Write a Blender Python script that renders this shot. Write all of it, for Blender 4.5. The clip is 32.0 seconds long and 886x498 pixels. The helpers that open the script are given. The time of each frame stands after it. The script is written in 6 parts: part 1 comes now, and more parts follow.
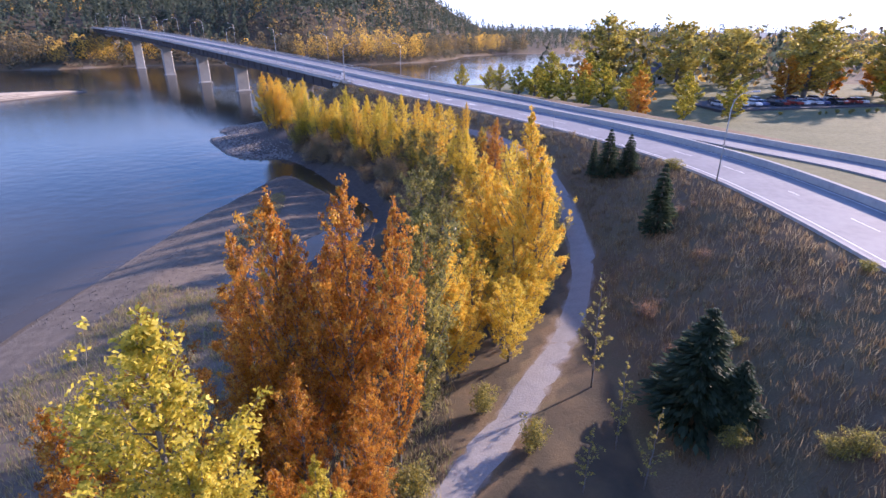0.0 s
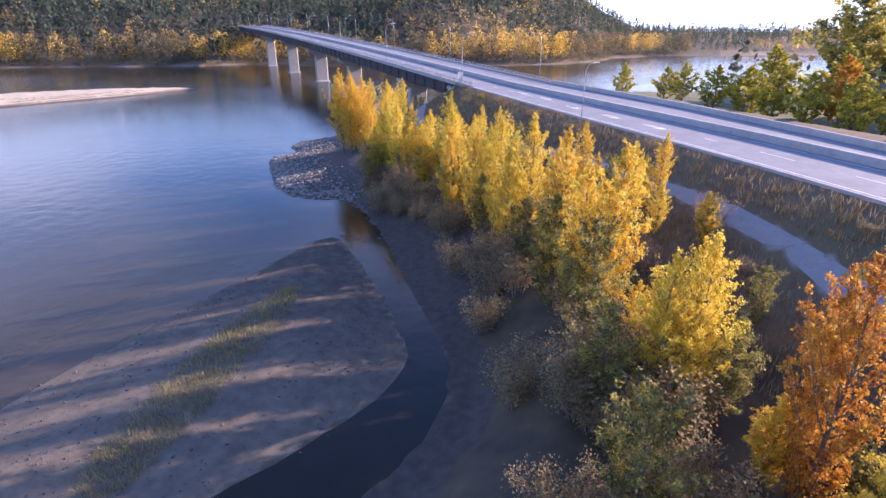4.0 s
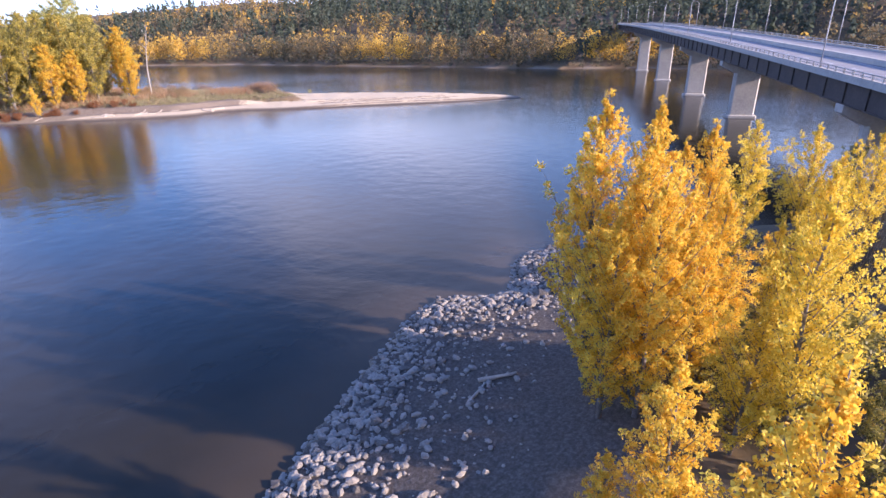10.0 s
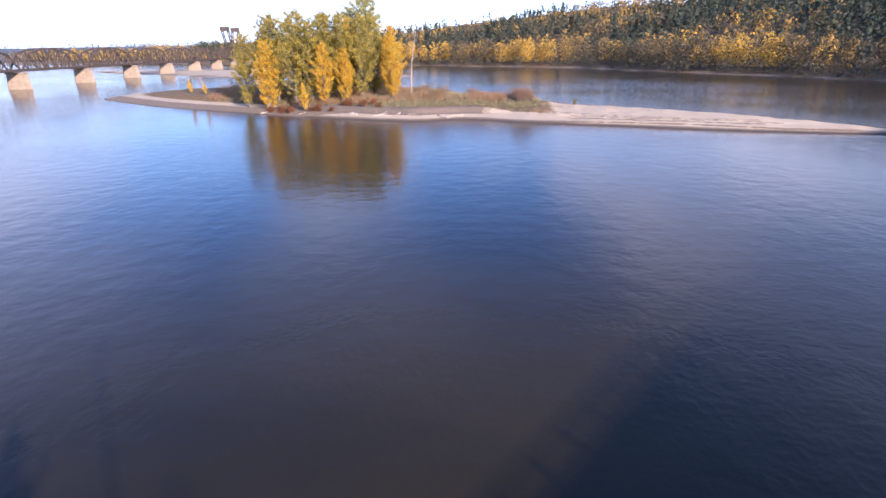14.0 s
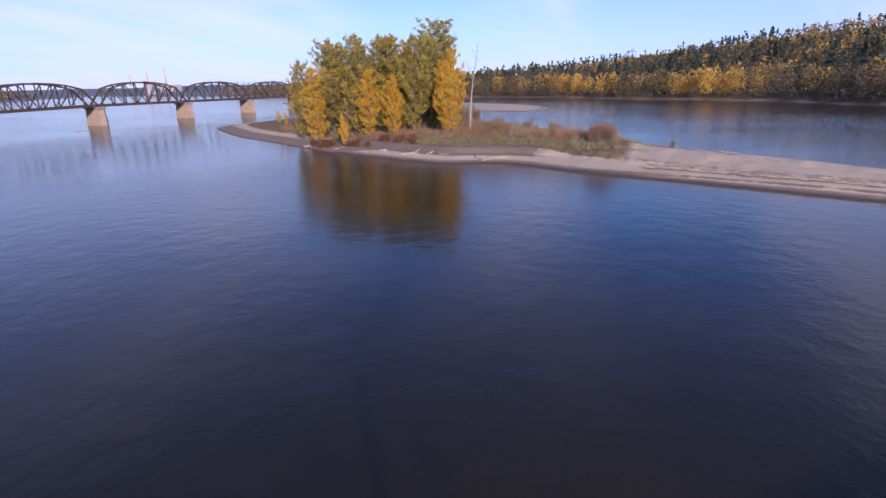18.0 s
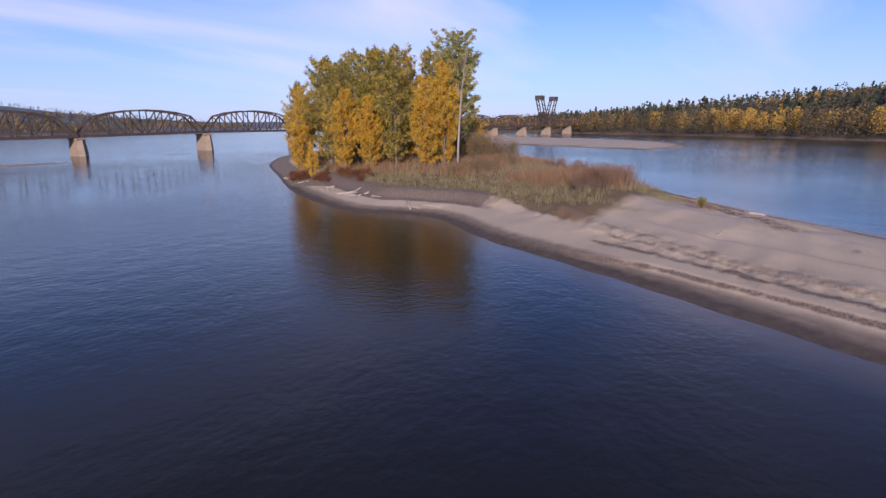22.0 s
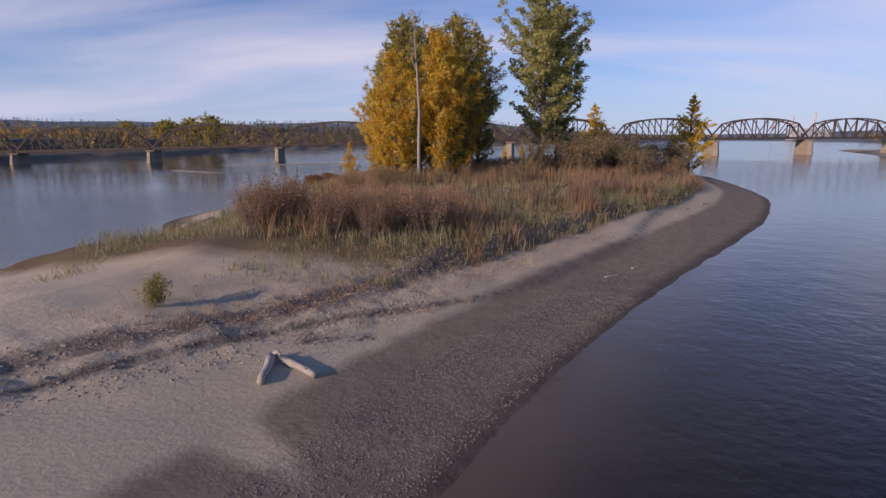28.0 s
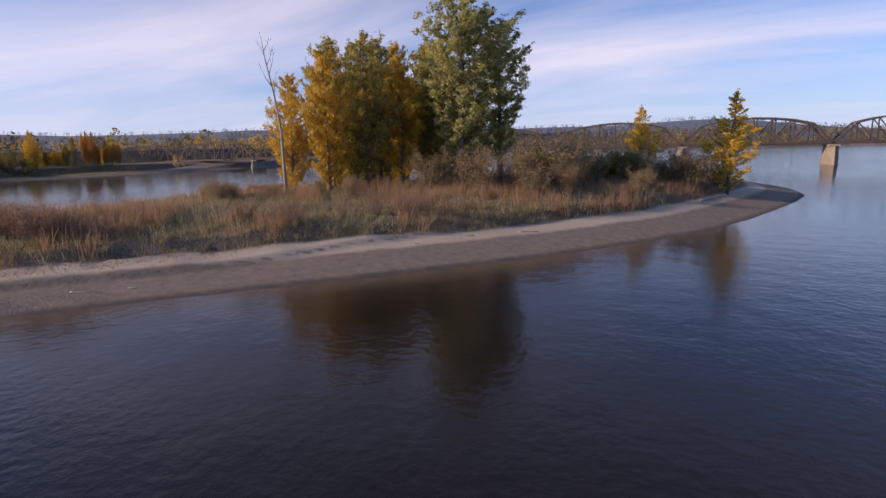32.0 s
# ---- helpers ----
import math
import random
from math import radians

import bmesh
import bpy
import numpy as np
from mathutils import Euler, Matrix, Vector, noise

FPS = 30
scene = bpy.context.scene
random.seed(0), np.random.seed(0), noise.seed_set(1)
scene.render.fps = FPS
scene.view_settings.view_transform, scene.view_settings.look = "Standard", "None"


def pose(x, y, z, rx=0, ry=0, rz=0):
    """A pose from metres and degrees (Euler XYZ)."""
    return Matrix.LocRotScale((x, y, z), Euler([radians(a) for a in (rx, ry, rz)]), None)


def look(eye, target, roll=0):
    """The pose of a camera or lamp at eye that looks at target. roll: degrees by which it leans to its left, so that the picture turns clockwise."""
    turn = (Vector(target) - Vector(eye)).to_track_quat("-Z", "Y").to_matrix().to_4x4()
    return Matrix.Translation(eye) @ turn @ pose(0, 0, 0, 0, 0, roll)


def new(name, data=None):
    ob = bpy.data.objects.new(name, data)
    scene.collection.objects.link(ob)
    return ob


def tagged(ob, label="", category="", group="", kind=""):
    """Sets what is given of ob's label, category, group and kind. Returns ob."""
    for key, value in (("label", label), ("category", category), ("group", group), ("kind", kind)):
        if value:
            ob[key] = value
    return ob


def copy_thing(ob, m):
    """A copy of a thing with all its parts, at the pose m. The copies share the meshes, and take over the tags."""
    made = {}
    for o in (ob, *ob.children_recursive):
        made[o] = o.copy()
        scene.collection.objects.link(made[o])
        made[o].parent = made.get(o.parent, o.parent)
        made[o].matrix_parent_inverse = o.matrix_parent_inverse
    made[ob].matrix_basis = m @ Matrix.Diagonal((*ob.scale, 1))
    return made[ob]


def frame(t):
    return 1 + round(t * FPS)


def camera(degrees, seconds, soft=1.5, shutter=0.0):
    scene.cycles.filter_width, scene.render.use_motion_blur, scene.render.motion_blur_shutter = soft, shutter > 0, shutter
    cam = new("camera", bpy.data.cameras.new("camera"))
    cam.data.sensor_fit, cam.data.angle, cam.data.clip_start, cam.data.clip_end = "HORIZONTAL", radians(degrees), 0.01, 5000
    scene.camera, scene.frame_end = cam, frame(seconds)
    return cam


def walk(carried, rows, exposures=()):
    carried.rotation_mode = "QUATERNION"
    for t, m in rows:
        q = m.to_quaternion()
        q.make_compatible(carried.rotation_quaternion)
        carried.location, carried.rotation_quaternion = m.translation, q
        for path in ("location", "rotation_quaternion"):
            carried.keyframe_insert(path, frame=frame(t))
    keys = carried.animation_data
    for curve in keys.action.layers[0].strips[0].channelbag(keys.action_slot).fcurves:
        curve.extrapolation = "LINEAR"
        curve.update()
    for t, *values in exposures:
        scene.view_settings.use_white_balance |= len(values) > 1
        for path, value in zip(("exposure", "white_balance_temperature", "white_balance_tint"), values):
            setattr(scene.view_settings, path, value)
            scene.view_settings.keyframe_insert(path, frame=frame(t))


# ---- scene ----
cam = camera(79.4, 32.0)
PATH = [
    (0, (3.848, -0.386, 26.016), (3.738, 1.46, 25.254), 0.2),
    (0.5, (3.601, 5.503, 25.541), (3.449, 7.346, 24.779), 0.3),
    (1, (3.167, 11.41, 25.115), (2.962, 13.248, 24.352), 0.2),
    (1.5, (2.545, 17.205, 24.548), (2.287, 19.037, 23.788), 0.3),
    (2, (1.81, 23.064, 23.979), (1.492, 24.887, 23.22), 0.3),
    (2.5, (0.971, 28.8, 23.464), (0.599, 30.613, 22.706), 0.3),
    (3, (-0.043, 34.552, 23.003), (-0.471, 36.353, 22.246), 0.3),
    (3.5, (-1.22, 40.296, 22.549), (-1.715, 42.081, 21.794), 0.3),
    (5.5, (-6.571, 63.132, 21.041), (-7.327, 64.82, 20.281), -0.8),
    (6, (-8.765, 68.698, 20.705), (-9.597, 70.35, 19.946), -0.7),
    (6.5, (-11.197, 74.414, 20.264), (-12.11, 76.025, 19.508), -0.8),
    (7, (-13.78, 80.05, 19.851), (-14.783, 81.607, 19.096), -0.9),
    (7.5, (-16.587, 85.605, 19.524), (-17.69, 87.094, 18.771), -1.0),
    (8, (-19.552, 91.004, 19.25), (-20.756, 92.414, 18.5), -1.0),
    (8.5, (-22.57, 96.216, 19.083), (-23.867, 97.541, 18.335), -1.1),
    (9, (-25.856, 101.568, 18.819), (-27.251, 102.794, 18.075), -1.1),
    (9.5, (-29.248, 106.783, 18.609), (-30.721, 107.915, 17.869), -1.0),
    (10, (-32.518, 111.721, 18.468), (-34.065, 112.753, 17.732), -0.8),
    (10.5, (-35.849, 116.473, 18.482), (-37.465, 117.395, 17.747), -0.7),
    (11, (-39.683, 121.462, 18.425), (-41.362, 122.263, 17.691), -0.8),
    (11.5, (-42.799, 126.094, 18.489), (-44.538, 126.756, 17.755), -0.9),
    (12, (-45.724, 130.93, 18.446), (-47.516, 131.43, 17.713), -0.7),
    (12.5, (-48.871, 135.961, 18.131), (-50.706, 136.282, 17.402), -0.7),
    (13, (-52.076, 140.76, 17.65), (-53.935, 140.914, 16.927), -0.8),
    (13.5, (-55.162, 145.131, 17.222), (-57.028, 145.162, 16.504), -0.6),
    (14, (-58.765, 149.615, 16.819), (-60.632, 149.503, 16.111), -0.7),
    (14.5, (-62.594, 153.636, 16.412), (-64.457, 153.404, 15.723), -0.7),
    (16.5, (-79.333, 168.061, 15.222), (-81.155, 167.538, 14.583), -1.2),
    (17, (-84.875, 169.784, 14.973), (-86.673, 169.169, 14.35), -1.1),
    (17.5, (-90.55, 172.163, 14.721), (-92.321, 171.459, 14.115), -1.1),
    (18, (-95.622, 176.139, 14.483), (-97.377, 175.382, 13.894), -1.2),
    (18.5, (-100.771, 179.553, 14.208), (-102.508, 178.744, 13.635), -1.1),
    (19, (-106.462, 181.997, 13.898), (-108.177, 181.13, 13.343), -1.1),
    (19.5, (-112.425, 184.065, 13.624), (-114.112, 183.134, 13.085), -0.9),
    (20, (-118.499, 186.036, 13.383), (-120.147, 185.031, 12.858), -0.6),
    (20.5, (-124.49, 187.925, 12.949), (-126.078, 186.82, 12.439), -0.5),
    (21, (-130.502, 190.07, 12.435), (-132.036, 188.885, 11.941), -0.5),
    (21.5, (-136.461, 191.999, 11.919), (-137.958, 190.76, 11.443), -0.4),
    (22, (-142.655, 193.425, 11.547), (-144.112, 192.134, 11.09), -0.4),
    (22.5, (-148.885, 194.649, 11.193), (-150.293, 193.301, 10.747), -0.5),
    (23, (-155.014, 195.635, 10.856), (-156.349, 194.213, 10.411), -0.4),
    (23.5, (-161.114, 196.454, 10.459), (-162.352, 194.947, 10.017), -0.5),
    (24, (-167.162, 197.118, 10.081), (-168.298, 195.531, 9.642), -0.6),
    (24.5, (-173.316, 197.429, 9.636), (-174.329, 195.76, 9.201), -0.6),
    (25, (-179.559, 197.671, 9.202), (-180.449, 195.932, 8.774), -0.6),
    (25.5, (-185.435, 197.974, 8.998), (-186.192, 196.173, 8.573), -0.5),
    (27.5, (-210.299, 197.202, 8.536), (-210.509, 195.253, 8.137), -0.6),
    (28, (-215.989, 197.297, 8.755), (-216.091, 195.34, 8.355), -0.4),
    (28.5, (-222.154, 197.041, 8.822), (-222.127, 195.081, 8.426), -0.6),
    (29, (-228.167, 196.365, 8.951), (-228.0, 194.411, 8.558), -0.4),
    (29.5, (-234.237, 195.634, 9.06), (-233.927, 193.696, 8.676), -0.5),
    (30, (-240.469, 194.014, 9.249), (-240.026, 192.101, 8.872), -0.7),
    (30.5, (-246.735, 192.631, 9.544), (-246.162, 190.751, 9.171), -0.6),
    (31, (-252.764, 190.897, 9.306), (-252.066, 189.058, 8.943), -0.8),
    (31.5, (-258.605, 189.238, 9.501), (-257.838, 187.428, 9.131), -0.9),
    (32, (-264.723, 187.419, 9.602), (-263.905, 185.633, 9.226), -1.1),
]
walk(cam, [(t, look(eye, target, roll)) for t, eye, target, roll in PATH],
     [(0, 0.98, 6050, 38), (3, 1.16, 6300, 39), (6, 1.18, 6150, 37), (8, 1.18, 6150, 37), (10, 1.2, 6350, 35), (12, 1.09, 6500, 34), (14, 0.9, 6400, 35), (17, 0.12, 6150, 40), (19, -0.1, 6300, 43), (23, -0.36, 6450, 35), (25, -0.54, 6650, 33), (28, -0.51, 6850, 34), (32, -0.22, 7000, 35)])

# ---------------------------------------------------------------- world and sun
SUN_AZ = (0.80, 0.60)          # horizontal way towards the sun
SUN_EL = radians(18.5)
world = bpy.data.worlds.new("world")
scene.world = world
world.use_nodes = True
wn, wl = world.node_tree.nodes, world.node_tree.links
wn.clear()
sky = wn.new("ShaderNodeTexSky")
sky.sky_type = "NISHITA"
sky.sun_disc = False
sky.sun_elevation = SUN_EL
sky.sun_rotation = math.atan2(SUN_AZ[0], SUN_AZ[1])
sky.air_density, sky.dust_density, sky.ozone_density = 1.0, 0.3, 4.5
# thin streaky clouds and a pale band low over the horizon
geo_w = wn.new("ShaderNodeTexCoord")
split = wn.new("ShaderNodeSeparateXYZ")
wl.new(geo_w.outputs["Generated"], split.inputs[0])
up = wn.new("ShaderNodeMath")
up.operation = "ADD"
up.inputs[1].default_value = 0.18
wl.new(split.outputs["Z"], up.inputs[0])
plane = wn.new("ShaderNodeVectorMath")
plane.operation = "DIVIDE"
wl.new(geo_w.outputs["Generated"], plane.inputs[0])
comb = wn.new("ShaderNodeCombineXYZ")
for k in range(3):
    wl.new(up.outputs[0], comb.inputs[k])
wl.new(comb.outputs[0], plane.inputs[1])
stretch_w = wn.new("ShaderNodeMapping")
stretch_w.inputs["Rotation"].default_value = (0, 0, radians(25))
stretch_w.inputs["Scale"].default_value = (0.5, 1.25, 0.6)
wl.new(plane.outputs[0], stretch_w.inputs["Vector"])
cloud = wn.new("ShaderNodeTexNoise")
cloud.inputs["Scale"].default_value, cloud.inputs["Detail"].default_value, cloud.inputs["Roughness"].default_value = 0.75, 8.0, 0.5
cloud.inputs["Distortion"].default_value = 0.4
wl.new(stretch_w.outputs[0], cloud.inputs["Vector"])
veil = wn.new("ShaderNodeMapRange")
veil.inputs["From Min"].default_value, veil.inputs["From Max"].default_value = 0.42, 0.70
veil.inputs["To Max"].default_value = 0.75
wl.new(cloud.outputs[0], veil.inputs["Value"])
low = wn.new("ShaderNodeMapRange")
low.inputs["From Min"].default_value, low.inputs["From Max"].default_value = 0.22, -0.02
low.inputs["To Max"].default_value = 0.75
wl.new(split.outputs["Z"], low.inputs["Value"])
mix_cloud = wn.new("ShaderNodeMix")
mix_cloud.data_type = "RGBA"
thin = wn.new("ShaderNodeMapRange")
thin.inputs["From Min"].default_value, thin.inputs["From Max"].default_value = 0.2, 0.6
thin.inputs["To Min"].default_value, thin.inputs["To Max"].default_value = 1.0, 0.1
wl.new(split.outputs["Z"], thin.inputs["Value"])
cover = wn.new("ShaderNodeMath")
cover.operation = "MULTIPLY"
wl.new(veil.outputs[0], cover.inputs[0])
wl.new(thin.outputs[0], cover.inputs[1])
wl.new(cover.outputs[0], mix_cloud.inputs[0])
clear = wn.new("ShaderNodeMix")
clear.data_type, clear.blend_type = "RGBA", "MULTIPLY"
clear.inputs[0].default_value = 1.0
clear.inputs[7].default_value = (0.68, 0.95, 1.16, 1)
wl.new(sky.outputs[0], clear.inputs[6])
wl.new(clear.outputs[2], mix_cloud.inputs[6])
mix_cloud.inputs[7].default_value = (6.8, 7.2, 7.5, 1)
mix_low = wn.new("ShaderNodeMix")
mix_low.data_type = "RGBA"
wl.new(low.outputs[0], mix_low.inputs[0])
wl.new(mix_cloud.outputs[2], mix_low.inputs[6])
mix_low.inputs[7].default_value = (4.1, 5.5, 7.5, 1)
bg = wn.new("ShaderNodeBackground")
bg.inputs["Strength"].default_value = 0.15
out = wn.new("ShaderNodeOutputWorld")
wl.new(mix_low.outputs[2], bg.inputs[0])
wl.new(bg.outputs[0], out.inputs[0])

sun_data = bpy.data.lights.new("sun", "SUN")
sun_data.energy, sun_data.angle, sun_data.color = 5.0, radians(0.8), (1.0, 0.86, 0.65)
sun = new("sun", sun_data)
sun_way = Vector((SUN_AZ[0], SUN_AZ[1], math.tan(SUN_EL) * math.hypot(*SUN_AZ)))
sun.matrix_world = look(sun_way * 300, (0, 0, 0))

# ---------------------------------------------------------------- materials
def material(name, colors, scale=1.0, rough=0.8, bump=0.3, detail=8.0, fine=6.0, metal=0.0, spread=0.25, attr="", stops=None, random_value=0.0, coat=0.0):
    """A procedural surface: a colour ramp driven by noise at two scales, with relief. attr: a mesh attribute that also shifts the ramp."""
    m = bpy.data.materials.new(name)
    m.use_nodes = True
    n, l = m.node_tree.nodes, m.node_tree.links
    p = n["Principled BSDF"]
    co = n.new("ShaderNodeNewGeometry")
    big, small = n.new("ShaderNodeTexNoise"), n.new("ShaderNodeTexNoise")
    for t, s in ((big, scale), (small, scale * fine)):
        t.inputs["Scale"].default_value, t.inputs["Detail"].default_value = s, detail
        l.new(co.outputs["Position"], t.inputs["Vector"])
    mix = n.new("ShaderNodeMath")
    mix.operation = "MULTIPLY_ADD"
    l.new(small.outputs[0], mix.inputs[0])
    mix.inputs[1].default_value = 0.5
    half = n.new("ShaderNodeMath")
    half.operation = "MULTIPLY"
    half.inputs[1].default_value = 0.5
    l.new(big.outputs[0], half.inputs[0])
    l.new(half.outputs[0], mix.inputs[2])
    value = mix.outputs[0]
    if attr or random_value:
        if attr:
            a = n.new("ShaderNodeAttribute")
            a.attribute_name = attr
            src, gain = a.outputs["Fac"], 1.0
        else:
            a = n.new("ShaderNodeObjectInfo")
            src, gain = a.outputs["Random"], random_value
        add = n.new("ShaderNodeMath")
        add.operation = "MULTIPLY_ADD"
        add.inputs[1].default_value = gain
        l.new(src, add.inputs[0])
        off = n.new("ShaderNodeMath")
        off.operation = "SUBTRACT"
        off.inputs[1].default_value = 0.5 * gain
        l.new(value, off.inputs[0])
        l.new(off.outputs[0], add.inputs[2])
        value = add.outputs[0]
    ramp = n.new("ShaderNodeValToRGB")
    e = ramp.color_ramp.elements
    k = len(colors)
    while len(e) < k:
        e.new(0.5)
    for i, c in enumerate(colors):
        e[i].position = stops[i] if stops else 0.5 + (i / max(k - 1, 1) - 0.5) * 2 * spread
        e[i].color = (*c, 1)
    l.new(value, ramp.inputs[0])
    l.new(ramp.outputs[0], p.inputs["Base Color"])
    p.inputs["Roughness"].default_value = rough
    p.inputs["Metallic"].default_value = metal
    if bump:
        b = n.new("ShaderNodeBump")
        b.inputs["Strength"].default_value = bump
        b.inputs["Distance"].default_value = 0.1
        l.new(small.outputs[0], b.inputs["Height"])
        l.new(b.outputs[0], p.inputs["Normal"])
    return m


def leaf_material(name, colors, gloss=0.35):
    """Leaves: the colour goes by the mesh attribute 'tint' (0..1); some light passes through them."""
    m = bpy.data.materials.new(name)
    m.use_nodes = True
    n, l = m.node_tree.nodes, m.node_tree.links
    p = n["Principled BSDF"]
    a = n.new("ShaderNodeAttribute")
    a.attribute_name = "tint"
    ramp = n.new("ShaderNodeValToRGB")
    e = ramp.color_ramp.elements
    while len(e) < len(colors):
        e.new(0.5)
    for i, c in enumerate(colors):
        e[i].position, e[i].color = i / (len(colors) - 1), (*c, 1)
    l.new(a.outputs["Fac"], ramp.inputs[0])
    l.new(ramp.outputs[0], p.inputs["Base Color"])
    p.inputs["Roughness"].default_value = 0.55
    p.inputs["Specular IOR Level"].default_value = gloss
    tr = n.new("ShaderNodeBsdfTranslucent")
    l.new(ramp.outputs[0], tr.inputs[0])
    mix = n.new("ShaderNodeMixShader")
    mix.inputs[0].default_value = 0.45
    l.new(p.outputs[0], mix.inputs[1])
    l.new(tr.outputs[0], mix.inputs[2])
    l.new(mix.outputs[0], n["Material Output"].inputs[0])
    return m


M_CONCRETE = material("concrete", [(0.26, 0.26, 0.26), (0.38, 0.37, 0.35), (0.46, 0.45, 0.42)], 0.4, 0.85, 0.2)
M_STONE = material("pier_stone", [(0.17, 0.14, 0.11), (0.30, 0.25, 0.19), (0.38, 0.33, 0.26)], 0.6, 0.9, 0.5)
M_ASPHALT = material("asphalt", [(0.17, 0.17, 0.18), (0.24, 0.24, 0.25), (0.30, 0.30, 0.30)], 0.25, 0.8, 0.1)
M_GIRDER = material("girder_steel", [(0.035, 0.028, 0.028), (0.055, 0.045, 0.045), (0.09, 0.07, 0.06)], 0.5, 0.7, 0.1)
M_TRUSS = material("truss_steel", [(0.045, 0.036, 0.032), (0.08, 0.062, 0.053), (0.14, 0.10, 0.078)], 0.5, 0.75, 0.1)
M_STEEL = material("galvanised_steel", [(0.34, 0.35, 0.36), (0.45, 0.46, 0.47)], 2.0, 0.45, 0.05, metal=0.6)
M_WHITE = material("road_paint", [(0.6, 0.6, 0.58), (0.8, 0.8, 0.78)], 1.5, 0.7, 0.05)
M_ROCK = material("riprap_rock", [(0.08, 0.073, 0.067), (0.15, 0.138, 0.124), (0.32, 0.30, 0.27)], 1.2, 0.9, 0.6, random_value=0.4)
M_PEBBLE = material("river_pebbles", [(0.13, 0.115, 0.10), (0.22, 0.195, 0.17), (0.34, 0.31, 0.275)], 2.5, 0.85, 0.2)
M_CLOD = material("dried_mud", [(0.24, 0.19, 0.14), (0.38, 0.315, 0.235), (0.52, 0.45, 0.35)], 1.5, 0.95, 0.4)
M_DRIFT = material("driftwood", [(0.25, 0.22, 0.19), (0.42, 0.38, 0.33), (0.55, 0.51, 0.45)], 3.0, 0.85, 0.5)
M_BARK = material("bark", [(0.09, 0.08, 0.07), (0.18, 0.165, 0.15), (0.30, 0.28, 0.26)], 3.0, 0.9, 0.6)
M_BARE = material("dead_wood", [(0.28, 0.26, 0.24), (0.42, 0.40, 0.37)], 2.0, 0.9, 0.4)
M_LUMINAIRE = material("luminaire", [(0.5, 0.5, 0.5), (0.6, 0.6, 0.6)], 3.0, 0.4, 0.0)
M_PATH = material("gravel_path", [(0.25, 0.235, 0.22), (0.37, 0.35, 0.325)], 1.2, 0.95, 0.3)
L_GOLD = leaf_material("golden_leaves", [(0.55, 0.27, 0.025), (0.78, 0.47, 0.04), (0.88, 0.63, 0.08), (0.70, 0.60, 0.12)])
L_YELLOW = leaf_material("yellow_leaves", [(0.36, 0.30, 0.04), (0.62, 0.46, 0.05), (0.83, 0.60, 0.06), (0.86, 0.70, 0.12)])
L_AMBER = leaf_material("amber_leaves", [(0.42, 0.20, 0.025), (0.66, 0.37, 0.035), (0.78, 0.54, 0.07), (0.50, 0.43, 0.09)])
L_ORANGE = leaf_material("orange_leaves", [(0.26, 0.10, 0.02), (0.50, 0.21, 0.03), (0.70, 0.34, 0.04), (0.62, 0.42, 0.08)])
L_LIME = leaf_material("yellow_green_leaves", [(0.20, 0.20, 0.03), (0.48, 0.41, 0.05), (0.76, 0.60, 0.07), (0.82, 0.68, 0.13)])
L_OLIVE = leaf_material("olive_leaves", [(0.09, 0.10, 0.04), (0.22, 0.215, 0.075), (0.42, 0.36, 0.09), (0.66, 0.52, 0.10)])
L_GREEN = leaf_material("green_leaves", [(0.16, 0.19, 0.065), (0.31, 0.34, 0.12), (0.47, 0.46, 0.18), (0.62, 0.56, 0.21)])
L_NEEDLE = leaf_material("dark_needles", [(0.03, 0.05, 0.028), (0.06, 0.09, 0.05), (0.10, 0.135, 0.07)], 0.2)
L_WILLOW = leaf_material("willow_twigs", [(0.20, 0.14, 0.08), (0.32, 0.23, 0.13), (0.42, 0.32, 0.17), (0.27, 0.27, 0.13)], 0.1)
L_RUSSET = leaf_material("russet_shrub", [(0.24, 0.12, 0.07), (0.38, 0.21, 0.12), (0.46, 0.30, 0.18), (0.38, 0.30, 0.19)], 0.1)
L_RED = leaf_material("red_shrub_leaves", [(0.17, 0.07, 0.04), (0.28, 0.12, 0.06), (0.36, 0.20, 0.09)], 0.1)
L_GRASS = leaf_material("dry_grass", [(0.17, 0.105, 0.048), (0.31, 0.215, 0.105), (0.45, 0.365, 0.22), (0.24, 0.26, 0.09)], 0.1)
L_SEDGE = leaf_material("island_sedge", [(0.17, 0.15, 0.075), (0.30, 0.265, 0.135), (0.48, 0.42, 0.27), (0.20, 0.245, 0.085)], 0.1)
# distance haze is put into these bluish leaf colours
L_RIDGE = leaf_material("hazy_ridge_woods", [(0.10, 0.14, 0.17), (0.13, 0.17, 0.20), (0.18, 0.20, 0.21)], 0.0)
L_FAR = leaf_material("far_woods", [(0.085, 0.11, 0.085), (0.105, 0.135, 0.095), (0.14, 0.13, 0.09), (0.26, 0.20, 0.11), (0.58, 0.38, 0.10), (0.84, 0.56, 0.11)], 0.1)


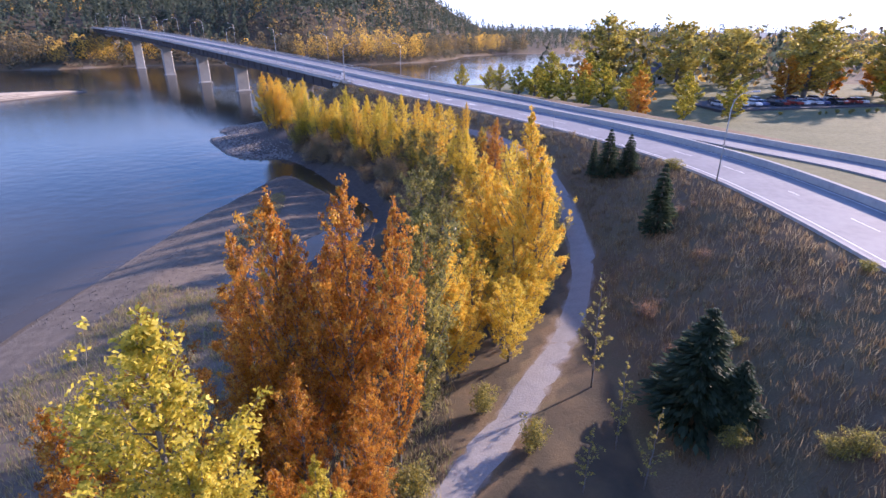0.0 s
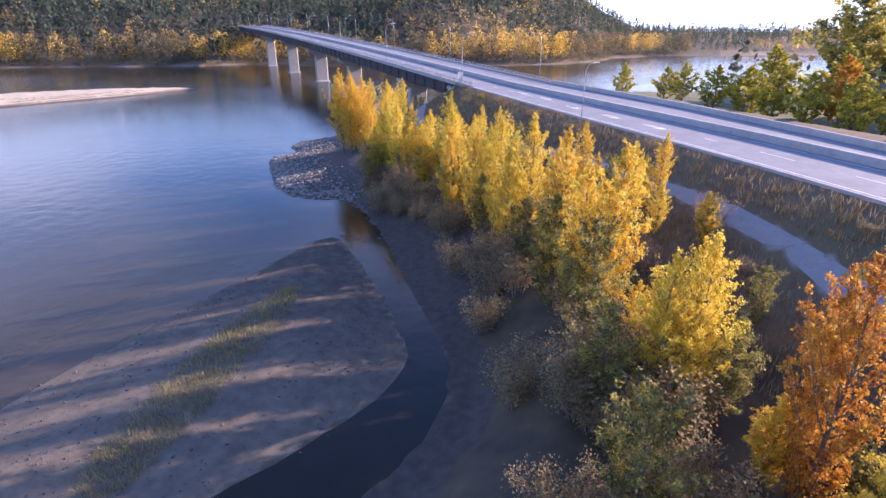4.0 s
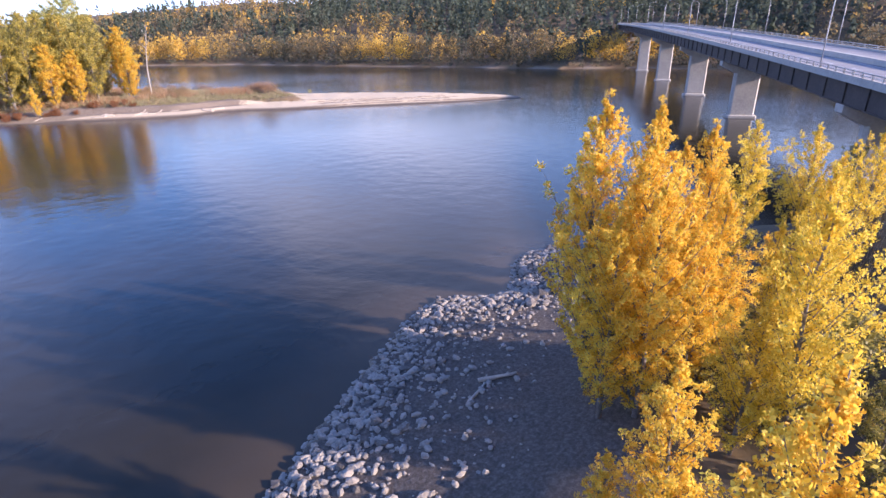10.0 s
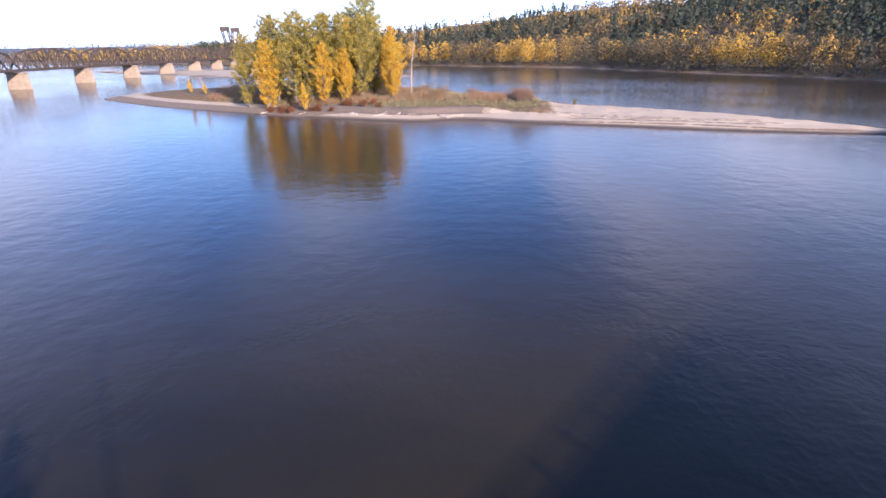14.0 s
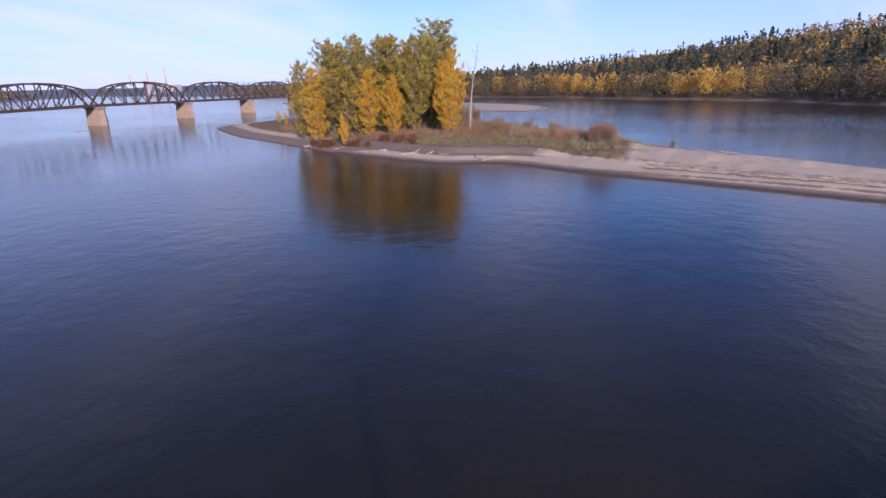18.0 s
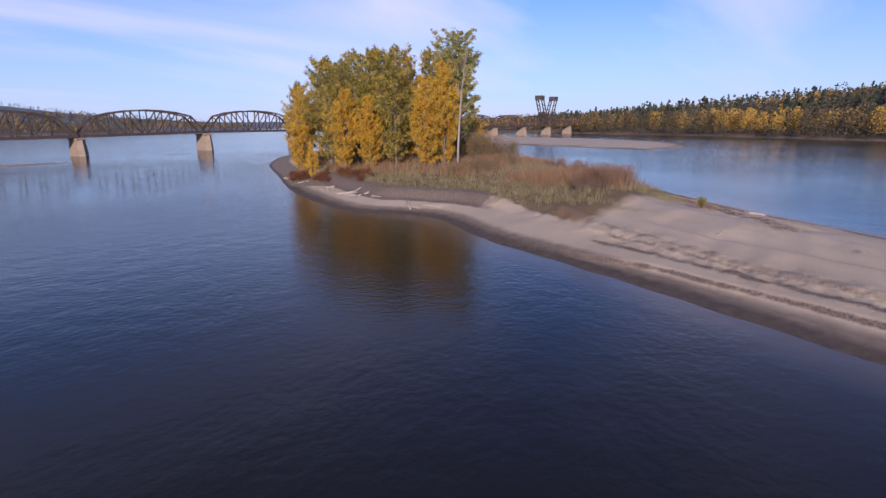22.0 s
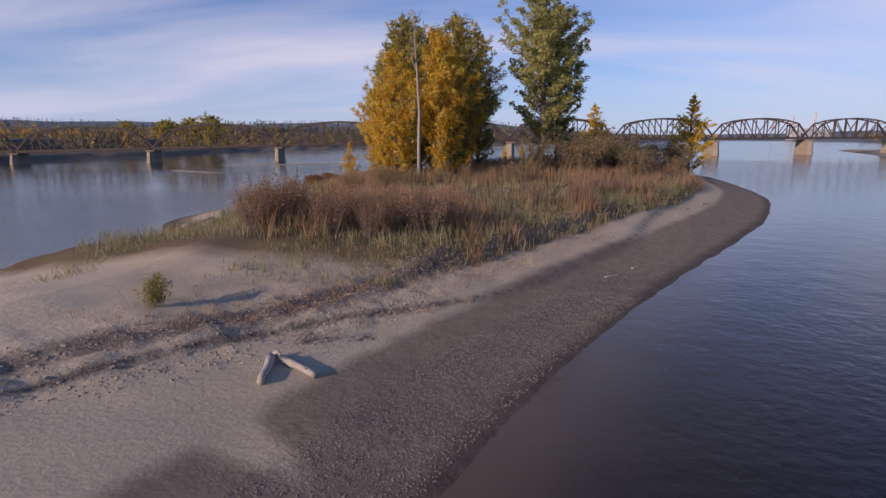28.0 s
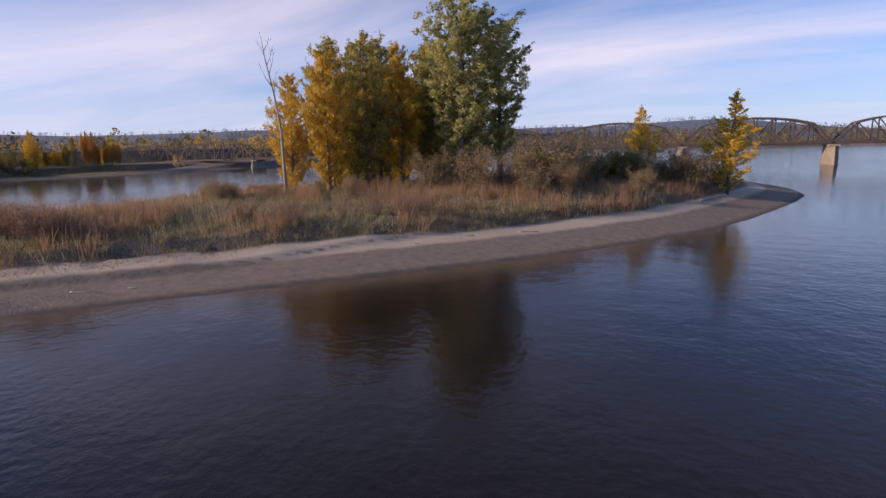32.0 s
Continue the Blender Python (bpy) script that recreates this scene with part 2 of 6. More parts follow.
# ---------------------------------------------------------------- mesh helpers
def mesh_object(name, verts, faces, mats, parent=None, smooth=False, tint=None, slots=None, label=""):
    me = bpy.data.meshes.new(name)
    me.from_pydata([tuple(v) for v in verts] if not isinstance(verts, np.ndarray) else verts.tolist(), [], faces if not isinstance(faces, np.ndarray) else faces.tolist())
    for m in mats if isinstance(mats, (list, tuple)) else [mats]:
        me.materials.append(m)
    if slots is not None:
        me.polygons.foreach_set("material_index", np.asarray(slots, dtype=np.int32))
    if smooth:
        me.polygons.foreach_set("use_smooth", np.ones(len(me.polygons), dtype=bool))
    if tint is not None:
        me.attributes.new("tint", "FLOAT", "POINT").data.foreach_set("value", np.asarray(tint, dtype=np.float32))
    me.update()
    ob = new(name, me)
    if parent is not None:
        ob.parent = parent
    if label:
        ob["label"] = label
    return ob


def part(name, bm, mat, parent=None, label="", smooth=False):
    me = bpy.data.meshes.new(name)
    bm.to_mesh(me)
    bm.free()
    me.materials.append(mat)
    if smooth:
        me.polygons.foreach_set("use_smooth", np.ones(len(me.polygons), dtype=bool))
    ob = new(name, me)
    if parent is not None:
        ob.parent = parent
    if label:
        ob["label"] = label
    return ob


def thing(name, label, category, group="", at=(0, 0, 0), turn=0.0):
    ob = new(name)
    ob.empty_display_size = 0.5
    ob.matrix_basis = pose(*at, 0, 0, turn)
    return tagged(ob, label, category, group)


def box(bm, lo, hi, bevel=0.0):
    """An axis-aligned box from lo to hi in bm."""
    c = [(a + b) / 2 for a, b in zip(lo, hi)]
    s = [b - a for a, b in zip(lo, hi)]
    r = bmesh.ops.create_cube(bm, size=1.0, matrix=Matrix.LocRotScale(c, None, s))
    if bevel:
        edges = list({e for v in r["verts"] for e in v.link_edges})
        bmesh.ops.bevel(bm, geom=edges, offset=bevel, segments=1, affect="EDGES")
    return bm


def beam(bm, a, b, w, h):
    """A straight bar of section w x h from a to b."""
    a, b = Vector(a), Vector(b)
    d = b - a
    q = d.to_track_quat("X", "Z")
    bmesh.ops.create_cube(bm, size=1.0, matrix=Matrix.LocRotScale((a + b) / 2, q, (d.length, w, h)))
    return bm


def tube(points, radii, sides=7):
    """Vertices and faces of a tapering tube through the points."""
    v, f = [], []
    pts = [Vector(p) for p in points]
    for i, p in enumerate(pts):
        d = (pts[min(i + 1, len(pts) - 1)] - pts[max(i - 1, 0)]).normalized()
        u = d.orthogonal().normalized()
        w = d.cross(u)
        for k in range(sides):
            a = 2 * math.pi * k / sides
            v.append(p + (u * math.cos(a) + w * math.sin(a)) * radii[i])
    for i in range(len(pts) - 1):
        for k in range(sides):
            a, b = i * sides + k, i * sides + (k + 1) % sides
            f.append((a, b, b + sides, a + sides))
    f.append(tuple(range((len(pts) - 1) * sides, len(pts) * sides)))
    f.append(tuple(reversed(range(sides))))
    return v, f


def smooth_line(pts, rounds=3):
    """Chaikin's corner cutting on an open line."""
    p = np.array(pts, float)
    for _ in range(rounds):
        q = np.empty((2 * len(p) - 2, p.shape[1]))
        q[0::2], q[1::2] = 0.75 * p[:-1] + 0.25 * p[1:], 0.25 * p[:-1] + 0.75 * p[1:]
        p = np.vstack([p[:1], q, p[-1:]])
    return p


def line_distance(x, y, pts):
    """Distance to a polyline, the way along it, and the side (positive: to the right of its direction)."""
    best = np.full(x.shape, 1e9)
    along, side = np.zeros(x.shape), np.zeros(x.shape)
    s0 = 0.0
    for (ax, ay), (bx, by) in zip(pts[:-1], pts[1:]):
        dx, dy = bx - ax, by - ay
        ln = max(math.hypot(dx, dy), 1e-6)
        t = np.clip(((x - ax) * dx + (y - ay) * dy) / ln**2, 0, 1)
        ex, ey = x - ax - t * dx, y - ay - t * dy
        d = np.hypot(ex, ey)
        near = d < best
        best = np.where(near, d, best)
        along = np.where(near, s0 + t * ln, along)
        side = np.where(near, np.sign(ex * dy - ey * dx), side)
        s0 += ln
    return best, along, side


def inside(x, y, poly):
    r = np.zeros(x.shape, bool)
    for (ax, ay), (bx, by) in zip(poly, np.roll(poly, -1, 0)):
        c = (ay > y) != (by > y)
        r ^= c & (x < (bx - ax) * (y - ay) / (by - ay + 1e-12) + ax)
    return r


def signed(x, y, poly):
    """Distance to a closed outline, positive inside it."""
    d, _, _ = line_distance(x, y, np.vstack([poly, poly[:1]]))
    return np.where(inside(x, y, poly), d, -d)


def step(a, b, v):
    t = np.clip((v - a) / (b - a), 0, 1)
    return t * t * (3 - 2 * t)


def wave_noise(x, y, size, seed=0):
    """Cheap smooth noise in about -1..1 from a few sine waves."""
    r = np.random.RandomState(seed)
    total = np.zeros(np.shape(x))
    for k in range(6):
        a, ph = r.uniform(0, 6.283), r.uniform(0, 6.283)
        f = 2 * math.pi / size * r.uniform(0.6, 1.8)
        total = total + np.sin((x * math.cos(a) + y * math.sin(a)) * f + ph)
    return total / 3.5


# ---------------------------------------------------------------- plan of the place
MAIN = smooth_line([(-1500, -1900), (-800, -1000), (-330, -720), (-120, -480), (-72, -260), (-60, -130), (-45, -86), (-38, -28), (-38, 10), (-38, 40), (-37.5, 60), (-37, 72), (-35, 83), (-34, 92), (-32.5, 99),
        (-28, 94), (-23, 88.5), (-17.5, 81.5), (-14.6, 77), (-14.6, 72), (-18, 65), (-21.8, 58.5), (-23.8, 54), (-23.4, 50.3), (-20, 48.4), (-15, 47.6), (-9, 48.2), (-4, 51.2), (-2.6, 54.2), (-7, 54.4),
        (-12, 53.2), (-15.6, 51.8), (-17.8, 52.8), (-17.0, 55.5), (-14.8, 59.5), (-12.0, 65), (-10.3, 71), (-11.6, 77.5), (-19.3, 88), (-25, 97), (-31, 105.5), (-37, 112), (-43, 110.5), (-48.5, 112), (-55, 120), (-58, 124), (-60.4, 127), (-62, 130), (-62.6, 132), (-60.6, 134.6), (-60.6, 137.6), (-63.8, 140.2), (-65.8, 143), (-65.2, 146.6), (-63, 151),
        (-61, 156.6), (-57, 166), (-52, 180), (-47, 192), (-42, 210), (-34, 226), (-20, 240), (4, 251), (34, 266), (70, 298), (120, 370), (220, 470), (450, 600), (1000, 800), (4900, 1150)], 2)
MAIN_LAND = np.vstack([MAIN, [(4900, -4900), (-1500, -4900)]])
ISLAND = smooth_line([(-166, 232), (-169, 215), (-171.5, 203), (-173.7, 196), (-176.5, 188.5), (-179.3, 181), (-182.3, 172), (-185, 161.5), (-192, 149.5), (-191, 143), (-187.5, 136), (-191, 124), (-196, 110),
          (-205, 93), (-214, 76), (-226, 52), (-241, 31), (-259, 8), (-267, 12), (-281, 46), (-285, 70), (-280, 90), (-271, 114), (-266, 125),
          (-254, 142), (-244, 153), (-236.5, 161), (-229, 169), (-221.5, 178), (-216.5, 185), (-211, 194), (-199, 209), (-182, 227), (-172, 236), (-166, 232)], 2)
FAR = smooth_line([(-1300, -1500), (-900, -500), (-740, -170), (-680, -75), (-650, 44), (-560, 155), (-515, 232), (-445, 265), (-346, 328), (-280, 356), (-262, 385),
       (-235, 412), (-150, 425), (-75, 438), (-46, 465), (-24, 500), (-18, 528), (-10, 590), (50, 660), (250, 740), (600, 900), (1500, 1200), (4900, 1600)], 2)
FAR_LAND = np.vstack([FAR, [(4900, 4900), (-4900, 4900), (-4900, -4900), (-1300, -4900)]])

# the highway: its near edge, from the south to the abutment and straight over the river
U = np.array((-0.69, 0.724))            # way of the bridge
RIGHT = np.array((0.724, 0.69))         # to its downstream side
ABUT = np.array((-32.0, 161.0))
EDGE = smooth_line([(34, -400), (33, -120), (33, -40), (32.5, 10), (32.2, 36), (31.5, 49), (29.5, 62), (24.5, 75), (18, 87.5), (9.5, 101), (1, 113.5), (-8, 126), (-18, 140.5), (-32, 161)], 3)


def deck_z(s):
    """Height of the road s metres past the abutment."""
    s = np.maximum(s, 0)
    return 11.0 + 0.052 * s - 0.000036 * s * s


PATHWAY = smooth_line([(-16, -40), (-8, -5), (3, 20), (6, 25), (11, 35), (14.5, 46), (15.3, 54), (15, 64), (14, 75), (9, 90), (-3, 107), (-16, 120), (-29, 131), (-36, 139), (-43, 156), (-44, 175)], 2)


# marks on the island's sand: ledges cut by falling water, wheel and flood lines
LEDGES = [smooth_line(p, 2) for p in (
    [(-185, 163), (-184, 171), (-183.5, 179), (-182, 183), (-181, 187), (-178, 196), (-173, 210), (-170, 224)],
    [(-190, 172), (-186.5, 181), (-185, 185), (-183.5, 190), (-180, 200), (-176, 214)],
    [(-194, 176), (-191.5, 180), (-190.8, 184), (-189.6, 187), (-188, 191), (-185, 199), (-181, 212)],
    [(-251, 130), (-240, 145), (-233, 157), (-226.5, 164.5), (-220, 171.5), (-212, 176), (-207, 180), (-202, 185), (-198, 190), (-191, 198), (-182, 210)])]
LEDGE_DROP = (0.34, 0.2, -0.14, -0.36)
RIDGE = smooth_line([(-199, 156), (-197, 160), (-193, 169), (-188.5, 179.5), (-186, 184), (-184.5, 188), (-182, 196), (-178, 210)], 2)
FLOOD = smooth_line([(-188, 172), (-185.5, 179), (-184, 184), (-182.5, 188), (-179.5, 197), (-175.5, 210)], 2)
WRACK = smooth_line([(-197, 185.5), (-206, 179), (-213, 173), (-216.5, 168.5), (-222, 162.5), (-229.5, 153.5), (-238, 141)], 2)


def sand_marks(x, y):
    """Relief of the sand marks."""
    z = np.zeros(np.shape(x))
    for line, drop in zip(LEDGES, LEDGE_DROP):
        d, s, side = line_distance(x, y, line)
        sd = d * side
        z = z - drop * (step(-0.3, 0.3, sd) - 0.5) * np.exp(-(d / 2.2) ** 2)
    d, s, side = line_distance(x, y, RIDGE)
    z = z + np.exp(-((d * side - 0.8) / 1.5) ** 2) * (0.11 * wave_noise(x, y, 2.2, 31) + 0.08 * wave_noise(x, y, 1.1, 32) + 0.05)
    d, s, side = line_distance(x, y, FLOOD)
    z = z + np.exp(-(d / 0.6) ** 2) * 0.05 * (1 + wave_noise(x, y, 1.4, 33))
    d, s, side = line_distance(x, y, WRACK)
    return z + np.exp(-(d / 2.6) ** 2) * (0.09 * wave_noise(x, y, 2.2, 34) + 0.06 * wave_noise(x, y, 1.3, 35))


# shoals that the low river has laid bare
SHOALS = ((-168, -12, 30, 7, 0.15), (-205, -262, 46, 9, -0.3), (-128, -60, 14, 5, 0.4), (-236, -34, 12, 3, 0.1), (-150, 32, 16, 2.5, -0.7))
FAR_BAR = smooth_line([(-373, 105), (-383, 58), (-401, -9), (-440, -50), (-511, -177), (-580, -200), (-540, -60), (-500, 60), (-425, 112), (-373, 105)], 2)


def ground_height(x, y):
    dm, di, df = signed(x, y, MAIN_LAND), signed(x, y, ISLAND), signed(x, y, FAR_LAND)
    # mainland: low bar beside the side channel, bank, road embankment
    bar = step(-8, -15, x - (y - 60) * 0.02) * step(104, 97, y) * step(-60, 0, y)
    bank = step(1.0, 8.0, dm) * 3.4 + 0.5 * step(8, 30, dm)
    low = np.minimum(0.09 * dm, 0.7)
    hm = low * bar + (1 - bar) * (bank + 0.1)
    spit = step(-36, -46, x + (y - 120) * 0.45) * step(100, 108, y) * step(172, 158, y)
    hm = hm * (1 - spit) + spit * np.minimum(0.2 + 0.15 * dm, 2.4)
    d, s, side = line_distance(x, y, EDGE)
    off = np.where(side > 0, d, -d)
    past = np.maximum((x - ABUT[0]) * U[0] + (y - ABUT[1]) * U[1], 0)
    perp = (x - ABUT[0]) * RIGHT[0] + (y - ABUT[1]) * RIGHT[1]
    off = np.where(past > 0, perp, off)
    near = np.maximum(-off - 0.8, 0)
    slope = 10.85 - near * 0.385 - np.maximum(off - 27, 0) * 0.3 - np.maximum(past - 5, 0) * 0.42
    hm = np.maximum(hm, slope)
    plain = 7.0 + 0.01 * np.maximum(off - 40, 0)
    hm = np.where(off > 22, np.maximum(hm, plain * step(0, 60, dm)), hm)
    hm = np.where(dm > 0, hm, 0.14 * dm)
    # island: sand apron, cut bank, wooded top
    crest = np.minimum(0.02 + 0.17 * di, 0.6 + 0.11 * di)
    hi = np.minimum(crest, 2.9)
    wood = step(9.0, 10.5, di) * step(172, 166, y) * step(20, 50, y)
    cut = step(6.5, 8.0, di) * step(160, 150, y) * step(60, 85, y) * step(-212, -206, x) * 1.0
    hi = hi + np.maximum(wood * 0.7, cut)
    patch = (x > -262) & (x < -165) & (y > 120) & (y < 236)
    marks = np.zeros(x.shape)
    marks[patch] = sand_marks(x[patch], y[patch])
    hi = hi + marks * step(0.5, 2.0, di)
    hi = np.where(di > 0, hi, 0.09 * di)
    # far bank and hills
    rise = 22 + 50 * step(-250, 520, y) * step(2300, 800, y) + 45 * step(380, 620, y) * step(-360, -120, x) * step(1900, 1100, y)
    rise = rise * (1 - 0.82 * step(-190, 40, x) * step(330, 480, y))
    hf = 2.6 * step(0, 10, df) + 2.5 * step(10, 60, df) + rise * (0.35 * step(40, 160, df) + 0.65 * step(110, 480, df)) * (1 + 0.13 * wave_noise(x, y, 420, 3))
    hf = np.where(df > 0, hf, 0.14 * df)
    hm = hm + 22 * step(60, 320, dm) * step(-380, -760, y) * (1 + 0.15 * wave_noise(x, y, 380, 5))
    h = np.maximum(np.maximum(hm, hi), hf)
    h = np.maximum(h, np.minimum(0.04 * signed(x, y, FAR_BAR), 0.9))
    for cx, cy, rx, ry, a in SHOALS:
        e = ((x - cx) * math.cos(a) + (y - cy) * math.sin(a)) / rx, ((y - cy) * math.cos(a) - (x - cx) * math.sin(a)) / ry
        h = np.maximum(h, 0.22 * (1 - e[0] ** 2 - e[1] ** 2) + 0.05 * wave_noise(x, y, 8, 41) - 0.05)
    r = np.hypot(x + 120, y - 120)
    ring = step(900, 1700, r) * (62 + 16 * wave_noise(x, y, 900, 7)) * np.where(y > 500, 0.55, 1.0) * (1 - 0.6 * step(-300, -900, x) * step(200, -300, y)) * (1 - 0.75 * step(-200, 120, x) * step(300, 600, y))
    h = np.where((h > 3) & (np.maximum(dm, df) > 60), np.maximum(h, ring * step(60, 300, np.maximum(dm, df))), h)
    h = np.maximum(h, -3.0)
    rough = np.where(h > 0.4, 0.10 * wave_noise(x, y, 9, 1) + 0.05 * wave_noise(x, y, 3.3, 2), 0.02 * wave_noise(x, y, 5, 4))
    return h + rough * np.where(h > 0.4, np.minimum(h, 2) / 2, 1) * np.where((off > -1) & (off < 26) & (dm > 0), 0.0, 1.0)


def graded(lo, hi, stepsize, limit, grow=1.16, fine=(0, 0), finest=(0, 0)):
    a = list(np.arange(lo, hi + 0.01, stepsize))
    a = sorted(a + [q + stepsize / 2 for q in a if fine[0] <= q < fine[1]])
    a = sorted(a + [q + stepsize / 4 for q in a if finest[0] <= q < finest[1]])
    s = stepsize
    while a[-1] < limit:
        s *= grow
        a.append(a[-1] + s)
    s = stepsize
    while a[0] > -limit:
        s *= grow
        a.insert(0, a[0] - s)
    return np.array(a)


def flat_ground_at(x, y):
    """Height of the ground sheet at a point."""
    i = int(np.clip(np.searchsorted(gx, x) - 1, 0, nx - 2))
    j = int(np.clip(np.searchsorted(gy, y) - 1, 0, ny - 2))
    u, w = (x - gx[i]) / (gx[i + 1] - gx[i]), (y - gy[j]) / (gy[j + 1] - gy[j])
    return float((Z[j, i] * (1 - u) + Z[j, i + 1] * u) * (1 - w) + (Z[j + 1, i] * (1 - u) + Z[j + 1, i + 1] * u) * w)


gx, gy = graded(-290, 46, 1.0, 4900, fine=(-250, -166), finest=(-218, -170)), graded(0, 236, 1.0, 4900, fine=(138, 228), finest=(160, 196))
X, Y = np.meshgrid(gx, gy)
Z = ground_height(X, Y)
nx, ny = len(gx), len(gy)
idx = np.arange(nx * ny).reshape(ny, nx)
gf = np.stack([idx[:-1, :-1], idx[:-1, 1:], idx[1:, 1:], idx[1:, :-1]], -1).reshape(-1, 4)

# ---------------------------------------------------------------- ground and water
def ground_material():
    m = bpy.data.materials.new("ground")
    m.use_nodes = True
    n, l = m.node_tree.nodes, m.node_tree.links
    p = n["Principled BSDF"]
    geo = n.new("ShaderNodeNewGeometry")

    def noise_at(scale, detail=8.0, rough=0.6):
        t = n.new("ShaderNodeTexNoise")
        t.inputs["Scale"].default_value, t.inputs["Detail"].default_value, t.inputs["Roughness"].default_value = scale, detail, rough
        l.new(geo.outputs["Position"], t.inputs["Vector"])
        return t.outputs[0]

    def ramp(src, cols):
        r = n.new("ShaderNodeValToRGB")
        e = r.color_ramp.elements
        while len(e) < len(cols):
            e.new(0.5)
        for i, (pos, c) in enumerate(cols):
            e[i].position, e[i].color = pos, (*c, 1)
        l.new(src, r.inputs[0])
        return r.outputs[0]

    def mixed(fac, a, b):
        x = n.new("ShaderNodeMix")
        x.data_type = "RGBA"
        l.new(fac, x.inputs[0])
        l.new(a, x.inputs[6])
        l.new(b, x.inputs[7])
        return x.outputs[2]

    def weight(name, spread=0.5):
        a = n.new("ShaderNodeAttribute")
        a.attribute_name = name
        s = n.new("ShaderNodeMath")
        s.operation = "MULTIPLY_ADD"
        l.new(noise_at(0.7), s.inputs[0])
        s.inputs[1].default_value = spread
        o = n.new("ShaderNodeMath")
        o.operation = "SUBTRACT"
        o.inputs[1].default_value = spread * 0.5
        l.new(a.outputs["Fac"], o.inputs[0])
        l.new(o.outputs[0], s.inputs[2])
        c = n.new("ShaderNodeMapRange")
        c.inputs["From Min"].default_value, c.inputs["From Max"].default_value = 0.35, 0.65
        l.new(s.outputs[0], c.inputs["Value"])
        return c.outputs[0]

    fine, mid, broad = noise_at(9.0), noise_at(1.3), noise_at(0.12)
    grass = mixed(mid, ramp(fine, [(0.3, (0.10, 0.066, 0.036)), (0.55, (0.18, 0.125, 0.066)), (0.75, (0.27, 0.20, 0.11))]),
                  ramp(broad, [(0.35, (0.16, 0.088, 0.046)), (0.5, (0.175, 0.12, 0.06)), (0.65, (0.135, 0.12, 0.05))]))
    sand = mixed(mid, ramp(fine, [(0.3, (0.42, 0.345, 0.245)), (0.7, (0.54, 0.465, 0.34))]), ramp(broad, [(0.35, (0.41, 0.34, 0.24)), (0.65, (0.55, 0.475, 0.35))]))
    gravel = ramp(noise_at(5.0, 12, 0.75), [(0.3, (0.03, 0.026, 0.022)), (0.5, (0.085, 0.072, 0.062)), (0.72, (0.19, 0.17, 0.15))])
    mud = ramp(mid, [(0.3, (0.175, 0.14, 0.10)), (0.7, (0.265, 0.215, 0.155))])
    forest = ramp(noise_at(0.3), [(0.3, (0.055, 0.045, 0.028)), (0.5, (0.10, 0.075, 0.042)), (0.7, (0.16, 0.11, 0.055))])
    # blue-grey of distance haze, painted onto the far ground
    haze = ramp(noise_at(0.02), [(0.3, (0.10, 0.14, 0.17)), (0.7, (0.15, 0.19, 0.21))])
    debris = ramp(noise_at(6.0, 10, 0.75), [(0.35, (0.085, 0.068, 0.054)), (0.5, (0.165, 0.134, 0.107)), (0.65, (0.29, 0.245, 0.20))])
    lawn = ramp(mid, [(0.3, (0.12, 0.13, 0.055)), (0.7, (0.20, 0.20, 0.09))])
    path = ramp(noise_at(4.0), [(0.3, (0.30, 0.28, 0.26)), (0.7, (0.44, 0.41, 0.38))])
    col = mixed(weight("sand", 0.25), grass, sand)
    col = mixed(weight("gravel", 0.5), col, gravel)
    col = mixed(weight("mud", 0.35), col, mud)
    col = mixed(weight("debris", 0.9), col, debris)
    # dark wet ground; on the gravel bar it also paints in tree shade
    col = mixed(weight("wet_and_shade", 0.3), col, ramp(mid, [(0.3, (0.06, 0.047, 0.037)), (0.7, (0.11, 0.086, 0.066))]))
    col = mixed(weight("lawn", 0.3), col, lawn)
    col = mixed(weight("forest", 0.3), col, forest)
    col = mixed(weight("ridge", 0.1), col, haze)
    col = mixed(weight("path", 0.3), col, path)
    l.new(col, p.inputs["Base Color"])
    p.inputs["Roughness"].default_value = 0.95
    b = n.new("ShaderNodeBump")
    b.inputs["Strength"].default_value, b.inputs["Distance"].default_value = 0.45, 0.12
    l.new(noise_at(4.5, 10, 0.7), b.inputs["Height"])
    rough_at = n.new("ShaderNodeAttribute")
    rough_at.attribute_name = "debris"
    b2 = n.new("ShaderNodeBump")
    b2.inputs["Distance"].default_value = 0.3
    l.new(rough_at.outputs["Fac"], b2.inputs["Strength"])
    l.new(noise_at(2.6, 7, 0.65), b2.inputs["Height"])
    l.new(b.outputs[0], b2.inputs["Normal"])
    l.new(b2.outputs[0], p.inputs["Normal"])
    return m


